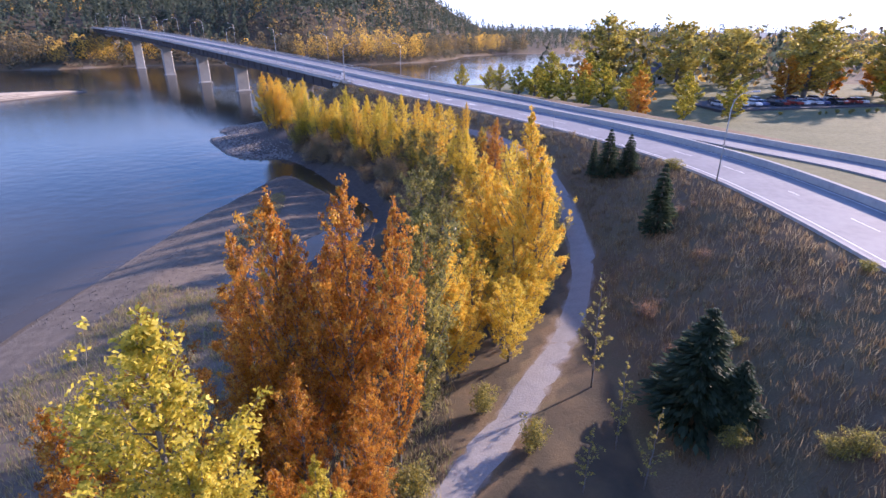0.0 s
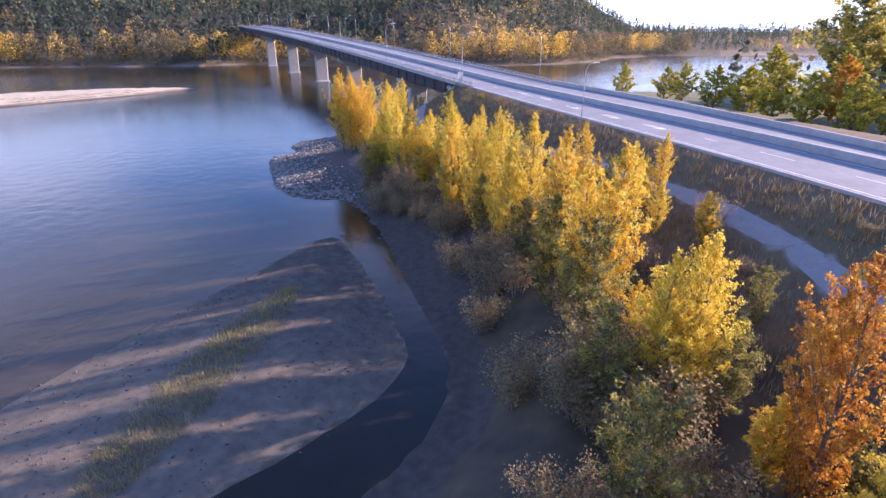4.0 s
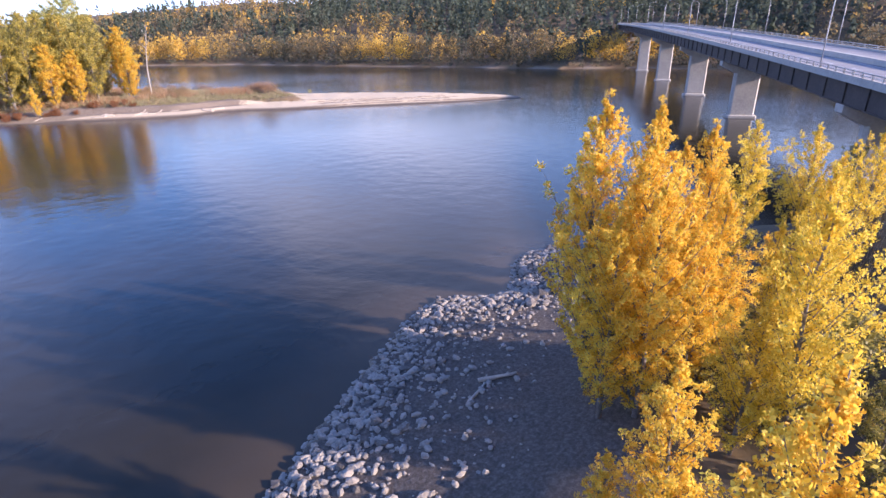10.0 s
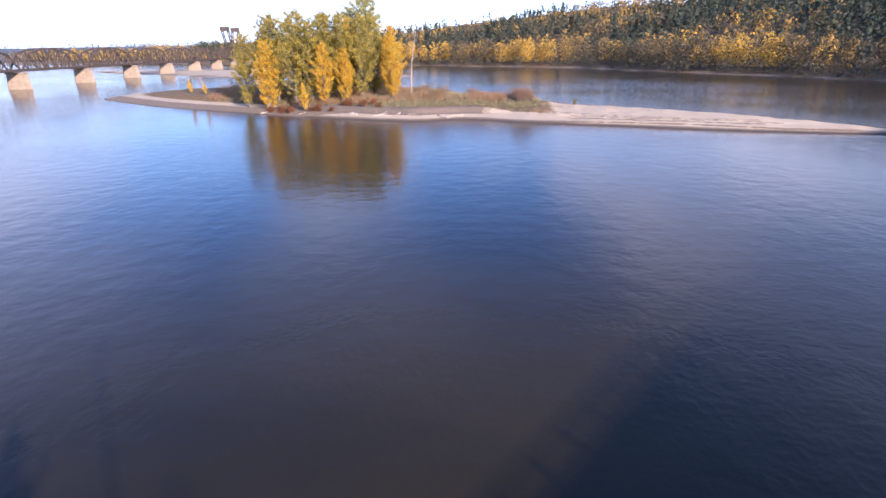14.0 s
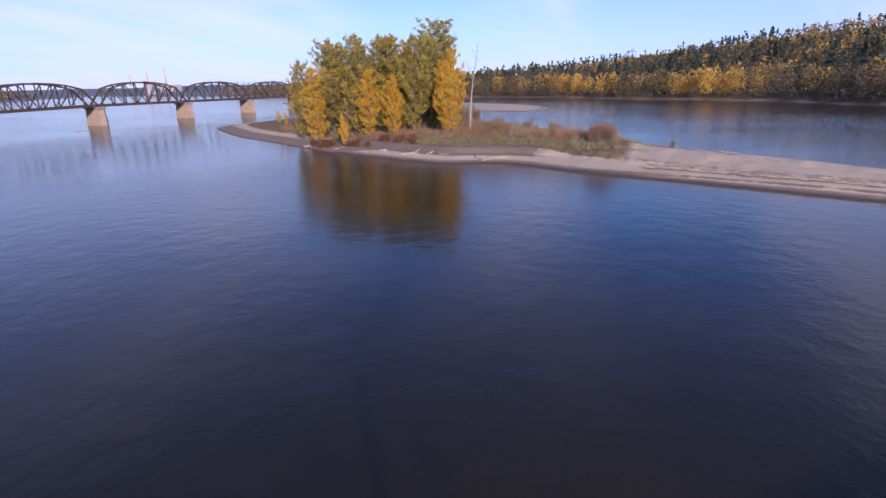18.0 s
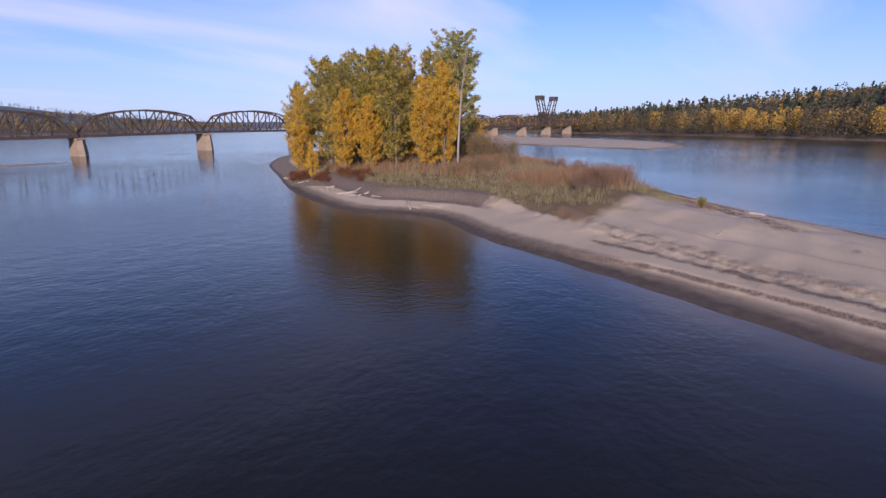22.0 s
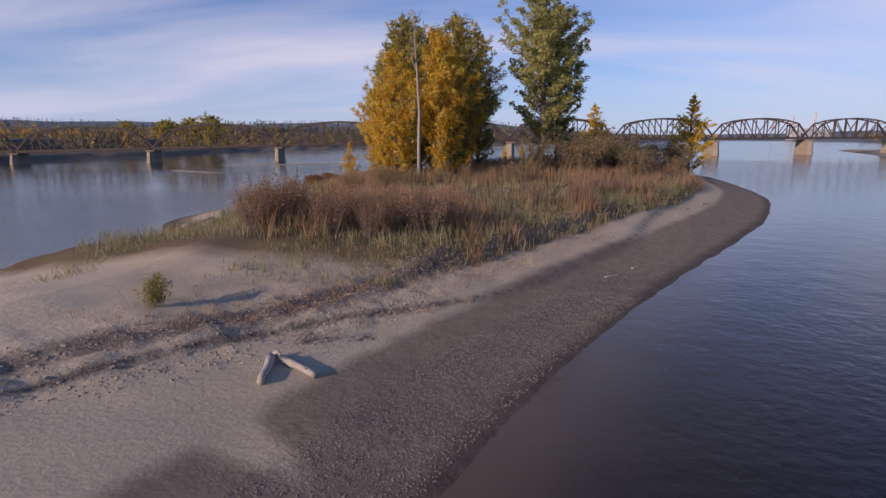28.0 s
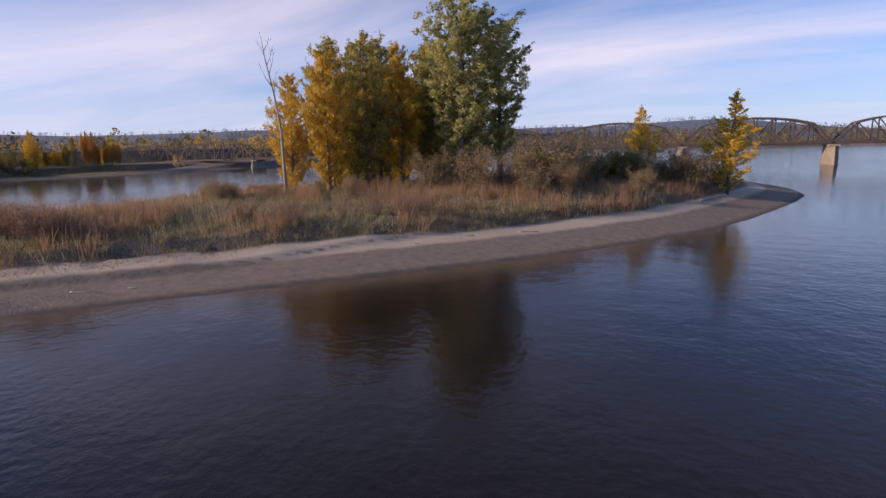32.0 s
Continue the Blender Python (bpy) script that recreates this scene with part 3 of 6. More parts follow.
def water_material():
    m = bpy.data.materials.new("river_water")
    m.use_nodes = True
    n, l = m.node_tree.nodes, m.node_tree.links
    p = n["Principled BSDF"]
    geo = n.new("ShaderNodeNewGeometry")
    stretch = n.new("ShaderNodeVectorMath")
    stretch.operation = "MULTIPLY"
    stretch.inputs[1].default_value = (0.05, 0.022, 0.05)
    l.new(geo.outputs["Position"], stretch.inputs[0])
    silt = n.new("ShaderNodeTexNoise")
    silt.inputs["Scale"].default_value, silt.inputs["Detail"].default_value = 1.0, 4
    l.new(stretch.outputs[0], silt.inputs["Vector"])
    r = n.new("ShaderNodeValToRGB")
    r.color_ramp.elements[0].position, r.color_ramp.elements[0].color = 0.4, (0.018, 0.0165, 0.0105, 1)
    r.color_ramp.elements[1].position, r.color_ramp.elements[1].color = 0.62, (0.034, 0.028, 0.015, 1)
    l.new(silt.outputs[0], r.inputs[0])
    deep = n.new("ShaderNodeAttribute")
    deep.attribute_name = "silt"
    mixd = n.new("ShaderNodeMix")
    mixd.data_type = "RGBA"
    l.new(deep.outputs["Fac"], mixd.inputs[0])
    mixd.inputs[6].default_value = (0.0145, 0.0115, 0.0095, 1)
    l.new(r.outputs[0], mixd.inputs[7])
    bed = n.new("ShaderNodeAttribute")
    bed.attribute_name = "shallow"
    mixb = n.new("ShaderNodeMix")
    mixb.data_type = "RGBA"
    l.new(bed.outputs["Fac"], mixb.inputs[0])
    l.new(mixd.outputs[2], mixb.inputs[6])
    mixb.inputs[7].default_value = (0.12, 0.093, 0.066, 1)
    l.new(mixb.outputs[2], p.inputs["Base Color"])
    p.inputs["Roughness"].default_value = 0.11
    p.inputs["IOR"].default_value = 1.33
    ripple, swell, where = (n.new("ShaderNodeTexNoise") for _ in range(3))
    for t, s, d in ((ripple, 2.0, 5), (swell, 0.4, 2), (where, 0.014, 3)):
        t.inputs["Scale"].default_value, t.inputs["Detail"].default_value = s, d
        l.new(geo.outputs["Position"], t.inputs["Vector"])
    rng = n.new("ShaderNodeMapRange")
    rng.inputs["From Min"].default_value, rng.inputs["From Max"].default_value = 0.4, 0.65
    rng.inputs["To Min"].default_value, rng.inputs["To Max"].default_value = 0.3, 1.35
    l.new(where.outputs[0], rng.inputs["Value"])
    add = n.new("ShaderNodeMath")
    add.operation = "MULTIPLY_ADD"
    l.new(ripple.outputs[0], add.inputs[0])
    lee = n.new("ShaderNodeMath")          # calmer in the lee of the bank
    lee.operation = "MULTIPLY_ADD"
    lee.inputs[1].default_value, lee.inputs[2].default_value = -0.6, 1.0
    l.new(deep.outputs["Fac"], lee.inputs[0])
    calm = n.new("ShaderNodeMath")
    calm.operation = "MULTIPLY"
    l.new(rng.outputs[0], calm.inputs[0])
    l.new(lee.outputs[0], calm.inputs[1])
    l.new(calm.outputs[0], add.inputs[1])
    l.new(swell.outputs[0], add.inputs[2])
    b = n.new("ShaderNodeBump")
    b.inputs["Strength"].default_value, b.inputs["Distance"].default_value = 0.75, 0.062
    l.new(add.outputs[0], b.inputs["Height"])
    l.new(b.outputs[0], p.inputs["Normal"])
    return m


def cover_weights(x, y, z):
    dm, di, df = signed(x, y, MAIN_LAND), signed(x, y, ISLAND), signed(x, y, FAR_LAND)
    d, s, side = line_distance(x, y, EDGE)
    off = np.where(side > 0, d, -d)
    dp, _, _ = line_distance(x, y, PATHWAY)
    on_main, on_isl = dm > -6, di > -8
    wood = step(7.0, 10.5, di) * step(173, 165, y) * step(15, 40, y)
    bar = step(-9, -16, x - (y - 60) * 0.02) * step(104, 96, y)
    spit = step(-33, -42, x + (y - 120) * 0.55) * step(100, 108, y) * step(185, 165, y)
    sand = np.where(on_isl & (di > 0.6), 1 - wood, 0.0)
    gravel = np.where(on_main & (dm > -6), np.maximum(bar * 0.5, spit), 0) * step(-5, 0.5, dm)
    mud = np.where(on_isl, np.where(x > -200, step(5.0, 1.4, di), step(7.4, 4.6, di)) * 0.8, 0) + np.where(on_main & (dm > 0), 0.72 * bar, 0) + np.where(z < -0.05, 1.0, 0)
    debris = np.zeros(x.shape)
    near = on_isl & (x < -165)
    for line, wide, gain in ((RIDGE, 1.1, 0.47), (FLOOD, 0.6, 0.64), (WRACK, 1.7, 0.66), (LEDGES[1], 0.35, 0.56), (LEDGES[2], 0.25, 0.42), (LEDGES[3], 0.2, 0.66), (LEDGES[0], 0.26, 0.74)):
        d2, _, _ = line_distance(x[near], y[near], line)
        debris[near] = np.maximum(debris[near], gain * np.exp(-(d2 / wide) ** 2))
    d2 = np.hypot((x[near] + 191) / 1.0, (y[near] - 191) / 0.6)
    debris[near] = np.maximum(debris[near], 0.6 * np.exp(-d2**2))
    forest = np.where((df > 14) | ((dm > 90) & (off > 170)) | ((dm > 12) & (y < -60)), 1.0, 0.0) + np.where((dm > 3) & (x < 14) & (y > 16) & (y < 160) & (off < -14) & (dp > 1.5), 0.85 * (1 - bar) * (1 - spit), 0)
    lawn = np.where((dm > 5) & (off > 31) & (off < 170), 0.8, 0.0) + np.where((dm > 5) & (off > 9) & (off < 24) & (y < 104), 0.6, 0.0)
    # far ground that takes the painted haze colour
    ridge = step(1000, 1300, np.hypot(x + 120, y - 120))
    shoal = (z > 0.02) & (dm < 0) & (di < 0) & (df < 0)
    sand = np.where(shoal, 1.0, sand)
    mud = np.where(shoal, np.where(z < 0.25, 0.55, 0.3), mud)
    bank_cut = on_isl & (x > -214)
    debris = np.where(bank_cut, np.maximum(debris, 0.95 * step(5.0, 6.2, di) * step(10.0, 8.8, di) * step(158, 148, y) * step(60, 82, y)), debris)
    # darker soil on the flat east of the side channel
    flat_x = np.interp(y, [48, 58, 66, 73, 80, 88, 95, 104], [-19, -17.5, -14.2, -9.8, -13.5, -19.5, -25, -31])
    wet_and_shade = np.where((dm > -0.5) & (x > flat_x - 1.0) & (x < flat_x + 11) & (y > 48.5) & (y < 110), 0.85, 0.0)
    # brown bar, painted darker northwards for the shade of the bank trees
    wet_and_shade = np.where(on_main & (dm > 0) & (bar > 0.3) & (wet_and_shade < 0.1), 0.46 + 0.16 * step(65, 90, y), wet_and_shade)
    pebbly = np.where(on_isl & (x < -208) & (y > 165), step(0.2, 1.0, di) * step(5.0, 3.4, di), 0.0)
    mud = mud * (1 - 0.75 * np.exp(-(((x + 211.3) * 0.6 + (y - 184) * 0.8) / 0.8) ** 2 - (((x + 211.3) * 0.8 - (y - 184) * 0.6) / 2.2) ** 2))
    debris = np.maximum(debris, 0.5 * pebbly)
    wet_and_shade = np.where(on_isl, np.maximum(wet_and_shade, np.where(x > -200, 0.75 * step(3.8, 0.2, di), 0.66 * step(2.0, 0.0, di))), wet_and_shade)
    path = np.where(on_main, 0.55 * step(1.7, 0.9, dp), 0)
    return dict(sand=sand, gravel=gravel, mud=mud, lawn=lawn, path=path, debris=debris, forest=forest, ridge=ridge, wet_and_shade=wet_and_shade)


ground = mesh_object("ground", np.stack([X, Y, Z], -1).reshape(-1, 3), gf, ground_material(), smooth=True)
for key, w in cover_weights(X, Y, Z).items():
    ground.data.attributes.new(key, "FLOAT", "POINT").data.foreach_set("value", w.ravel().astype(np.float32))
tagged(ground, "river banks of sand, gravel and dry autumn grass", "ground", kind="structure")
hx, hy, hz = X[::2, ::2], Y[::2, ::2], Z[::2, ::2]
hi2 = np.arange(hx.size).reshape(hx.shape)
hf2 = np.stack([hi2[:-1, :-1], hi2[:-1, 1:], hi2[1:, 1:], hi2[1:, :-1]], -1).reshape(-1, 4)
water = mesh_object("water", np.stack([hx, hy, np.zeros(hx.shape)], -1).reshape(-1, 3), hf2, water_material())
water.data.attributes.new("shallow", "FLOAT", "POINT").data.foreach_set("value", (np.where(hx < -160, 0.25 * step(-1.0, -0.1, hz) + 0.75 * step(-0.45, 0.0, hz), 0.4 * step(-1.0, -0.1, hz)) * np.where((hx > -33) & (hx < 0) & (hy > 44) & (hy < 112), 0.15 + 1.35 * step(60, 54, hy), 1.0)).ravel().astype(np.float32))
water.data.attributes.new("silt", "FLOAT", "POINT").data.foreach_set("value", (0.1 + 0.9 * step(-190, -95, hx) * step(270, 220, hy)).ravel().astype(np.float32))
tagged(water, "wide calm dark blue river with fine ripples", "water", kind="structure")


# ---------------------------------------------------------------- highway
def edge_frames():
    """Points along the near edge with their right-hand way and height, on over the bridge."""
    pts = [np.array(p) for p in EDGE]
    rows = []
    for i, p in enumerate(pts):
        d = pts[min(i + 1, len(pts) - 1)] - pts[max(i - 1, 0)]
        d = d / np.linalg.norm(d)
        rows.append((p, np.array((d[1], -d[0])), 11.0))
    rows[-1] = (ABUT, RIGHT, 11.0)
    for s in range(12, 409, 12):
        rows.append((ABUT + U * s, RIGHT, float(deck_z(s))))
    return rows


ROAD_ROWS = edge_frames()
FIRST_BRIDGE = len(EDGE) - 1


def ribbon(name, rows, a, b, lift, mat, thick=0.35, label="", parent=None):
    """A slab along rows from a to b metres right of the edge (numbers or functions of the row's y)."""
    v, f = [], []
    for p, r, z in rows:
        lo = a(p[1]) if callable(a) else a
        hi = b(p[1]) if callable(b) else b
        for o, h in ((lo, lift), (hi, lift), (hi, lift - thick), (lo, lift - thick)):
            q = p + r * o
            v.append((q[0], q[1], z + h))
    for i in range(len(rows) - 1):
        k = 4 * i
        for j in range(4):
            f.append((k + j, k + 4 + j, k + 4 + (j + 1) % 4, k + (j + 1) % 4))
    f += [(0, 1, 2, 3), tuple(reversed(range(4 * len(rows) - 4, 4 * len(rows))))]
    return mesh_object(name, v, f, mat, parent=parent, label=label)


def near_w(y):
    return 9.0 + 0.4 * float(step(60, 112, np.array(y)))


def mid_a(y):
    """Start of the inner strip of the opposite carriageway."""
    return near_w(y) + 0.5 + 0.4 * float(step(112, 130, np.array(y)))


def far_a(y):
    return mid_a(y) + 0.6 + float(np.interp(y, [40, 60, 68, 80, 100], [11, 7.5, 4.5, 2.2, 0.0]))


def far_b(y):
    return far_a(y) + 5.6 + 4.0 * float(step(85, 135, np.array(y)))


road = ribbon("road", ROAD_ROWS, 0.0, near_w, 0.05, M_ASPHALT)
tagged(road, "pale grey asphalt highway carriageway with worn markings", "road", kind="structure")
road_far = ribbon("road_opposite", ROAD_ROWS, far_a, far_b, 0.05, M_ASPHALT)
tagged(road_far, "pale grey asphalt opposite carriageway", "road", kind="structure")
LAND = ROAD_ROWS[:FIRST_BRIDGE + 1]
tagged(ribbon("walkway", LAND, lambda y: far_b(y) + 0.4, lambda y: far_b(y) + 2.2, 0.12, M_CONCRETE), "pale concrete walkway beside the highway", "pavement", kind="structure")
for nm, a, b, h, lb in (("road_edge", -0.3, -0.02, 0.12, "low concrete edge along the highway shoulder"), ("median", near_w, mid_a, 0.85, "concrete median barrier between the carriageways"),
                        ("barrier_opposite", far_b, lambda y: far_b(y) + 0.4, 0.8, "concrete barrier on the far road edge")):
    rows_used = ROAD_ROWS if nm == "median" else LAND
    tagged(ribbon(nm, rows_used, a, b, h, M_CONCRETE, h + 0.5), lb, "barrier", kind="structure")


def path_surface():
    v, f = [], []
    p = PATHWAY
    for i in range(len(p)):
        d = p[min(i + 1, len(p) - 1)] - p[max(i - 1, 0)]
        d = d / np.linalg.norm(d)
        n2 = np.array((d[1], -d[0]))
        w = 0.95 + 0.12 * math.sin(i * 1.7) + 0.08 * math.sin(i * 0.6)
        for o in (-w, -w * 0.5, 0, w * 0.5, w):
            q = p[i] + n2 * o
            v.append((q[0], q[1], flat_ground_at(*q) + 0.06 - 0.05 * (abs(o) / w) ** 2))
    for i in range(len(p) - 1):
        for j in range(4):
            f.append((5 * i + j, 5 * i + j + 1, 5 * i + j + 6, 5 * i + j + 5))
    return mesh_object("footpath", v, f, M_PATH, smooth=True)


tagged(path_surface(), "pale gravel footpath along the wooded bank", "path", kind="structure")


def road_marks():
    """Lane lines and arrows, painted on the road."""
    def strip(rows, a, b, on=3.0, off=6.0, solid=False):
        v, f = [], []
        run = 0.0
        for (p, r, z), (p2, r2, z2) in zip(rows[:-1], rows[1:]):
            ln = float(np.linalg.norm(p2 - p))
            if solid or (run % (on + off)) < on:
                t = 1.0 if solid else min(1.0, on / ln)
                k = len(v)
                q, zq = p + (p2 - p) * t, z + (z2 - z) * t
                for c, rr, h in ((p + r * a, r, z), (p + r * b, r, z), (q + r * b, r, zq), (q + r * a, r, zq)):
                    v.append((c[0], c[1], h + 0.058))
                f.append((k, k + 1, k + 2, k + 3))
            run += ln
        return v, f
    fine = []
    for (p, r, z), (p2, r2, z2) in zip(ROAD_ROWS[:-1], ROAD_ROWS[1:]):
        n = max(1, int(np.linalg.norm(p2 - p) / 3.0))
        for i in range(n):
            t = i / n
            fine.append((p + (p2 - p) * t, r + (r2 - r) * t, z + (z2 - z) * t))
    for a, solid in ((0.55, True), (4.6, False), (8.5, True)):
        v, f = strip(fine, a, a + 0.14, solid=solid)
        if v:
            tagged(mesh_object("lane_line", v, f, M_WHITE), "worn white lane line", "road marking", kind="structure")
    for x, y in ((-20, 152.5), (-14.5, 145), (-9, 134.5), (-3, 126), (2.5, 118.5), (-29, 166)):
        d = np.array((-0.57, 0.82))
        n2 = np.array((d[1], -d[0]))
        pts = [(-2.0, -0.12), (0.4, -0.12), (0.4, -0.5), (1.9, 0), (0.4, 0.5), (0.4, 0.12), (-2.0, 0.12)]
        v = []
        for a, b in pts:
            q = np.array((x, y)) - d * a * 1.1 + n2 * b * 1.3
            v.append((q[0], q[1], 11.0 + 0.06))
        tagged(mesh_object("road_arrow", v, [tuple(range(7))], M_WHITE), "white painted lane arrow", "road marking", kind="structure")


road_marks()

# ---------------------------------------------------------------- highway bridge
BR = ROAD_ROWS[FIRST_BRIDGE:]
bridge = thing("highway_bridge", "long concrete-decked highway bridge on wall piers", "bridge")
for a, b in ((-0.5, 9.9), (10.3, 20.8)):
    ribbon("deck", BR, a, b, 0.0, M_CONCRETE, 0.45, parent=bridge)
for o in (0.7, 8.6, 11.4, 19.4):
    ribbon("girder", BR, o, o + 0.35, -0.45, M_GIRDER, 2.9, parent=bridge, label="dark weathered steel plate girder")
    ribbon("bottom_flange", BR, o - 0.22, o + 0.57, -3.3, M_GIRDER, 0.12, parent=bridge)
stiff = box(bmesh.new(), (-0.06, -0.16, -2.85), (0.06, 0.16, 0))
stiffener = part("stiffener", stiff, M_GIRDER)
bridge_turn = math.degrees(math.atan2(U[1], U[0]))


def along_bridge(proto, s, o, h, parent=bridge, name=""):
    """A copy of a small part s metres past the abutment and o metres right of the edge."""
    ob = proto.copy()
    scene.collection.objects.link(ob)
    q = ABUT + U * s + RIGHT * o
    ob.parent = parent
    ob.matrix_basis = pose(q[0], q[1], float(deck_z(s)) + h, 0, 0, bridge_turn)
    return ob


for s in range(3, 402, 6):
    along_bridge(stiffener, s, 0.66, -0.45)
bpy.data.objects.remove(stiffener)
for s in (45, 106, 157.5, 221.5, 293, 360):
    bm = bmesh.new()
    z = float(deck_z(s)) - 3.42
    c = ABUT + U * s
    ring = []
    for zz, lo, hi, t in ((-3.0, 3.0, 9.8, 1.7), (0.5, 3.0, 9.8, 1.7), (0.7, 3.6, 9.2, 1.1), (z - 2.6, 3.6, 9.2, 1.1)):
        ring.append([bm.verts.new((*(c + RIGHT * ((lo + hi) / 2 + (hi - lo) / 2 * x) + U * (t * y)), zz)) for x, y in ((-1, -0.4), (-0.85, -1), (0.85, -1), (1, -0.4), (1, 0.4), (0.85, 1), (-0.85, 1), (-1, 0.4))])
    for r0, r1 in zip(ring[:-1], ring[1:]):
        for j in range(8):
            bm.faces.new((r0[j], r0[(j + 1) % 8], r1[(j + 1) % 8], r1[j]))
    bm.faces.new(ring[-1])
    part("pier", bm, M_CONCRETE, bridge)
    bm = bmesh.new()
    ends = []
    for o, drop in ((0.4, 1.0), (3.4, 2.62), (9.4, 2.62), (13.0, 1.0), (20.0, 0.6)):
        ends.append([bm.verts.new((*(c + RIGHT * o + U * y), h)) for y, h in ((-1.15, z), (1.15, z), (1.15, z - drop), (-1.15, z - drop))])
    for r0, r1 in zip(ends[:-1], ends[1:]):
        for j in range(4):
            bm.faces.new((r0[j], r0[(j + 1) % 4], r1[(j + 1) % 4], r1[j]))
    bm.faces.new(ends[0])
    bm.faces.new(ends[-1])
    part("pier_cap", bm, M_CONCRETE, bridge)
bm = bmesh.new()
for a, b in ((-1.0, 21.3),):
    q = [ABUT + RIGHT * a - U * 1.2, ABUT + RIGHT * b - U * 1.2, ABUT + RIGHT * b + U * 0.6, ABUT + RIGHT * a + U * 0.6]
    lo = [bm.verts.new((*p, 5.0)) for p in q]
    hi = [bm.verts.new((*p, 10.45)) for p in q]
    for k in range(4):
        bm.faces.new((lo[k], lo[(k + 1) % 4], hi[(k + 1) % 4], hi[k]))
    bm.faces.new(hi)
part("abutment", bm, M_CONCRETE, bridge)
# railings: kerb, posts and two rails on each outer edge
for a in (-0.5, 20.35):
    ribbon("kerb", BR, a, a + 0.42, 0.42, M_CONCRETE, 0.42, parent=bridge)
    ribbon("rail", BR, a + 0.14, a + 0.26, 1.06, M_STEEL, 0.12, parent=bridge)
    ribbon("rail", BR, a + 0.15, a + 0.25, 0.72, M_STEEL, 0.09, parent=bridge)
post_proto = part("railing_post", box(bmesh.new(), (-0.09, -0.1, 0), (0.09, 0.1, 0.98), 0.02), M_CONCRETE)
for s in np.arange(1.2, 404, 2.4):
    along_bridge(post_proto, float(s), -0.29, 0.1)
for s in np.arange(1.2, 404, 4.8):
    along_bridge(post_proto, float(s), 20.56, 0.1)
bpy.data.objects.remove(post_proto)
# a tangle of pale spray paint on the girder near the abutment
rng = np.random.RandomState(5)
v, f = [], []
for k in range(9):
    s0, h0 = 10.5 + k * 0.42, -2.0 + 0.25 * math.sin(k * 2.1)
    ring = [(s0 + 0.42 * math.cos(a) + 0.1 * math.sin(3 * a), h0 + 0.55 * math.sin(a)) for a in np.linspace(0, 6.28, 13)[:-1]]
    ring_in = [(s0 + 0.26 * math.cos(a), h0 + 0.36 * math.sin(a)) for a in np.linspace(0, 6.28, 13)[:-1]]
    b0 = len(v)
    for (sa, ha) in ring + ring_in:
        q = ABUT + U * sa + RIGHT * (0.688 - 0.0002 * k)
        v.append((q[0], q[1], float(deck_z(sa)) + ha))
    for a in range(12):
        f.append((b0 + a, b0 + (a + 1) % 12, b0 + 12 + (a + 1) % 12, b0 + 12 + a))
mesh_object("spray_paint", v, f, M_WHITE, bridge, label="pale spray-painted tag")


def street_lamp():
    t = thing("street_lamp", "tall galvanised highway lamp with a curved arm", "street lamp", "highway lamps")
    v, f = tube([(0, 0, 0), (0, 0, 4), (0, 0, 8.4), (0.25, 0, 9.4), (0.9, 0, 10.0), (2.2, 0, 10.25)], [0.10, 0.085, 0.07, 0.06, 0.05, 0.045], 8)
    mesh_object("pole", v, f, M_STEEL, t, smooth=True)
    part("base_plate", box(bmesh.new(), (-0.22, -0.22, -0.02), (0.22, 0.22, 0.08), 0.02), M_STEEL, t)
    part("luminaire", box(bmesh.new(), (2.1, -0.14, 10.16), (2.9, 0.14, 10.32), 0.05), M_LUMINAIRE, t)
    return t


lamp = street_lamp()
across = math.degrees(math.atan2(RIGHT[1], RIGHT[0]))
first_lamp = True
for s in (5, 52, 99, 146, 193, 240, 287, 334, 381):
    for o, turn in ((-0.2, across), (20.5, across + 180)):
        q = ABUT + U * s + RIGHT * o
        m = pose(q[0], q[1], float(deck_z(s)) + 0.42, 0, 0, turn)
        if first_lamp:
            lamp.matrix_basis, first_lamp = m, False
        else:
            copy_thing(lamp, m)
for x, y, turn, tall in ((-6.9, 124.5, 35, 0.75), (16.6, 89.0, 200, 0.45), (29.8, 57.0, 0, 0.95)):
    ob = copy_thing(lamp, pose(0, 0, 0))
    ob.matrix_basis = pose(x, y, 10.6, 0, 0, turn) @ Matrix.Diagonal((0.9 * tall, 0.9 * tall, tall, 1))


def road_sign(x, y, z, turn, w, h, up, mat, label):
    t = thing("road_sign", label, "road sign", at=(x, y, z), turn=turn)
    part("post", box(bmesh.new(), (-0.05, -0.05, 0), (0.05, 0.05, up + h)), M_STEEL, t)
    part("panel", box(bmesh.new(), (-w / 2, -0.09, up), (w / 2, -0.055, up + h), 0.01), mat, t)


q = ABUT + U * 5.6 + RIGHT * -0.3
road_sign(q[0], q[1], 11.6, bridge_turn - 90, 1.3, 1.1, 1.2, M_LUMINAIRE, "small pale sign panel on a bridge lamp post")
# ---------------------------------------------------------------- railway bridge
RAIL0, RAILU = np.array((-155.0, -53.0)), np.array((-0.995, -0.098))
SPAN = 53.6
RAILN = np.array((RAILU[1], -RAILU[0]))


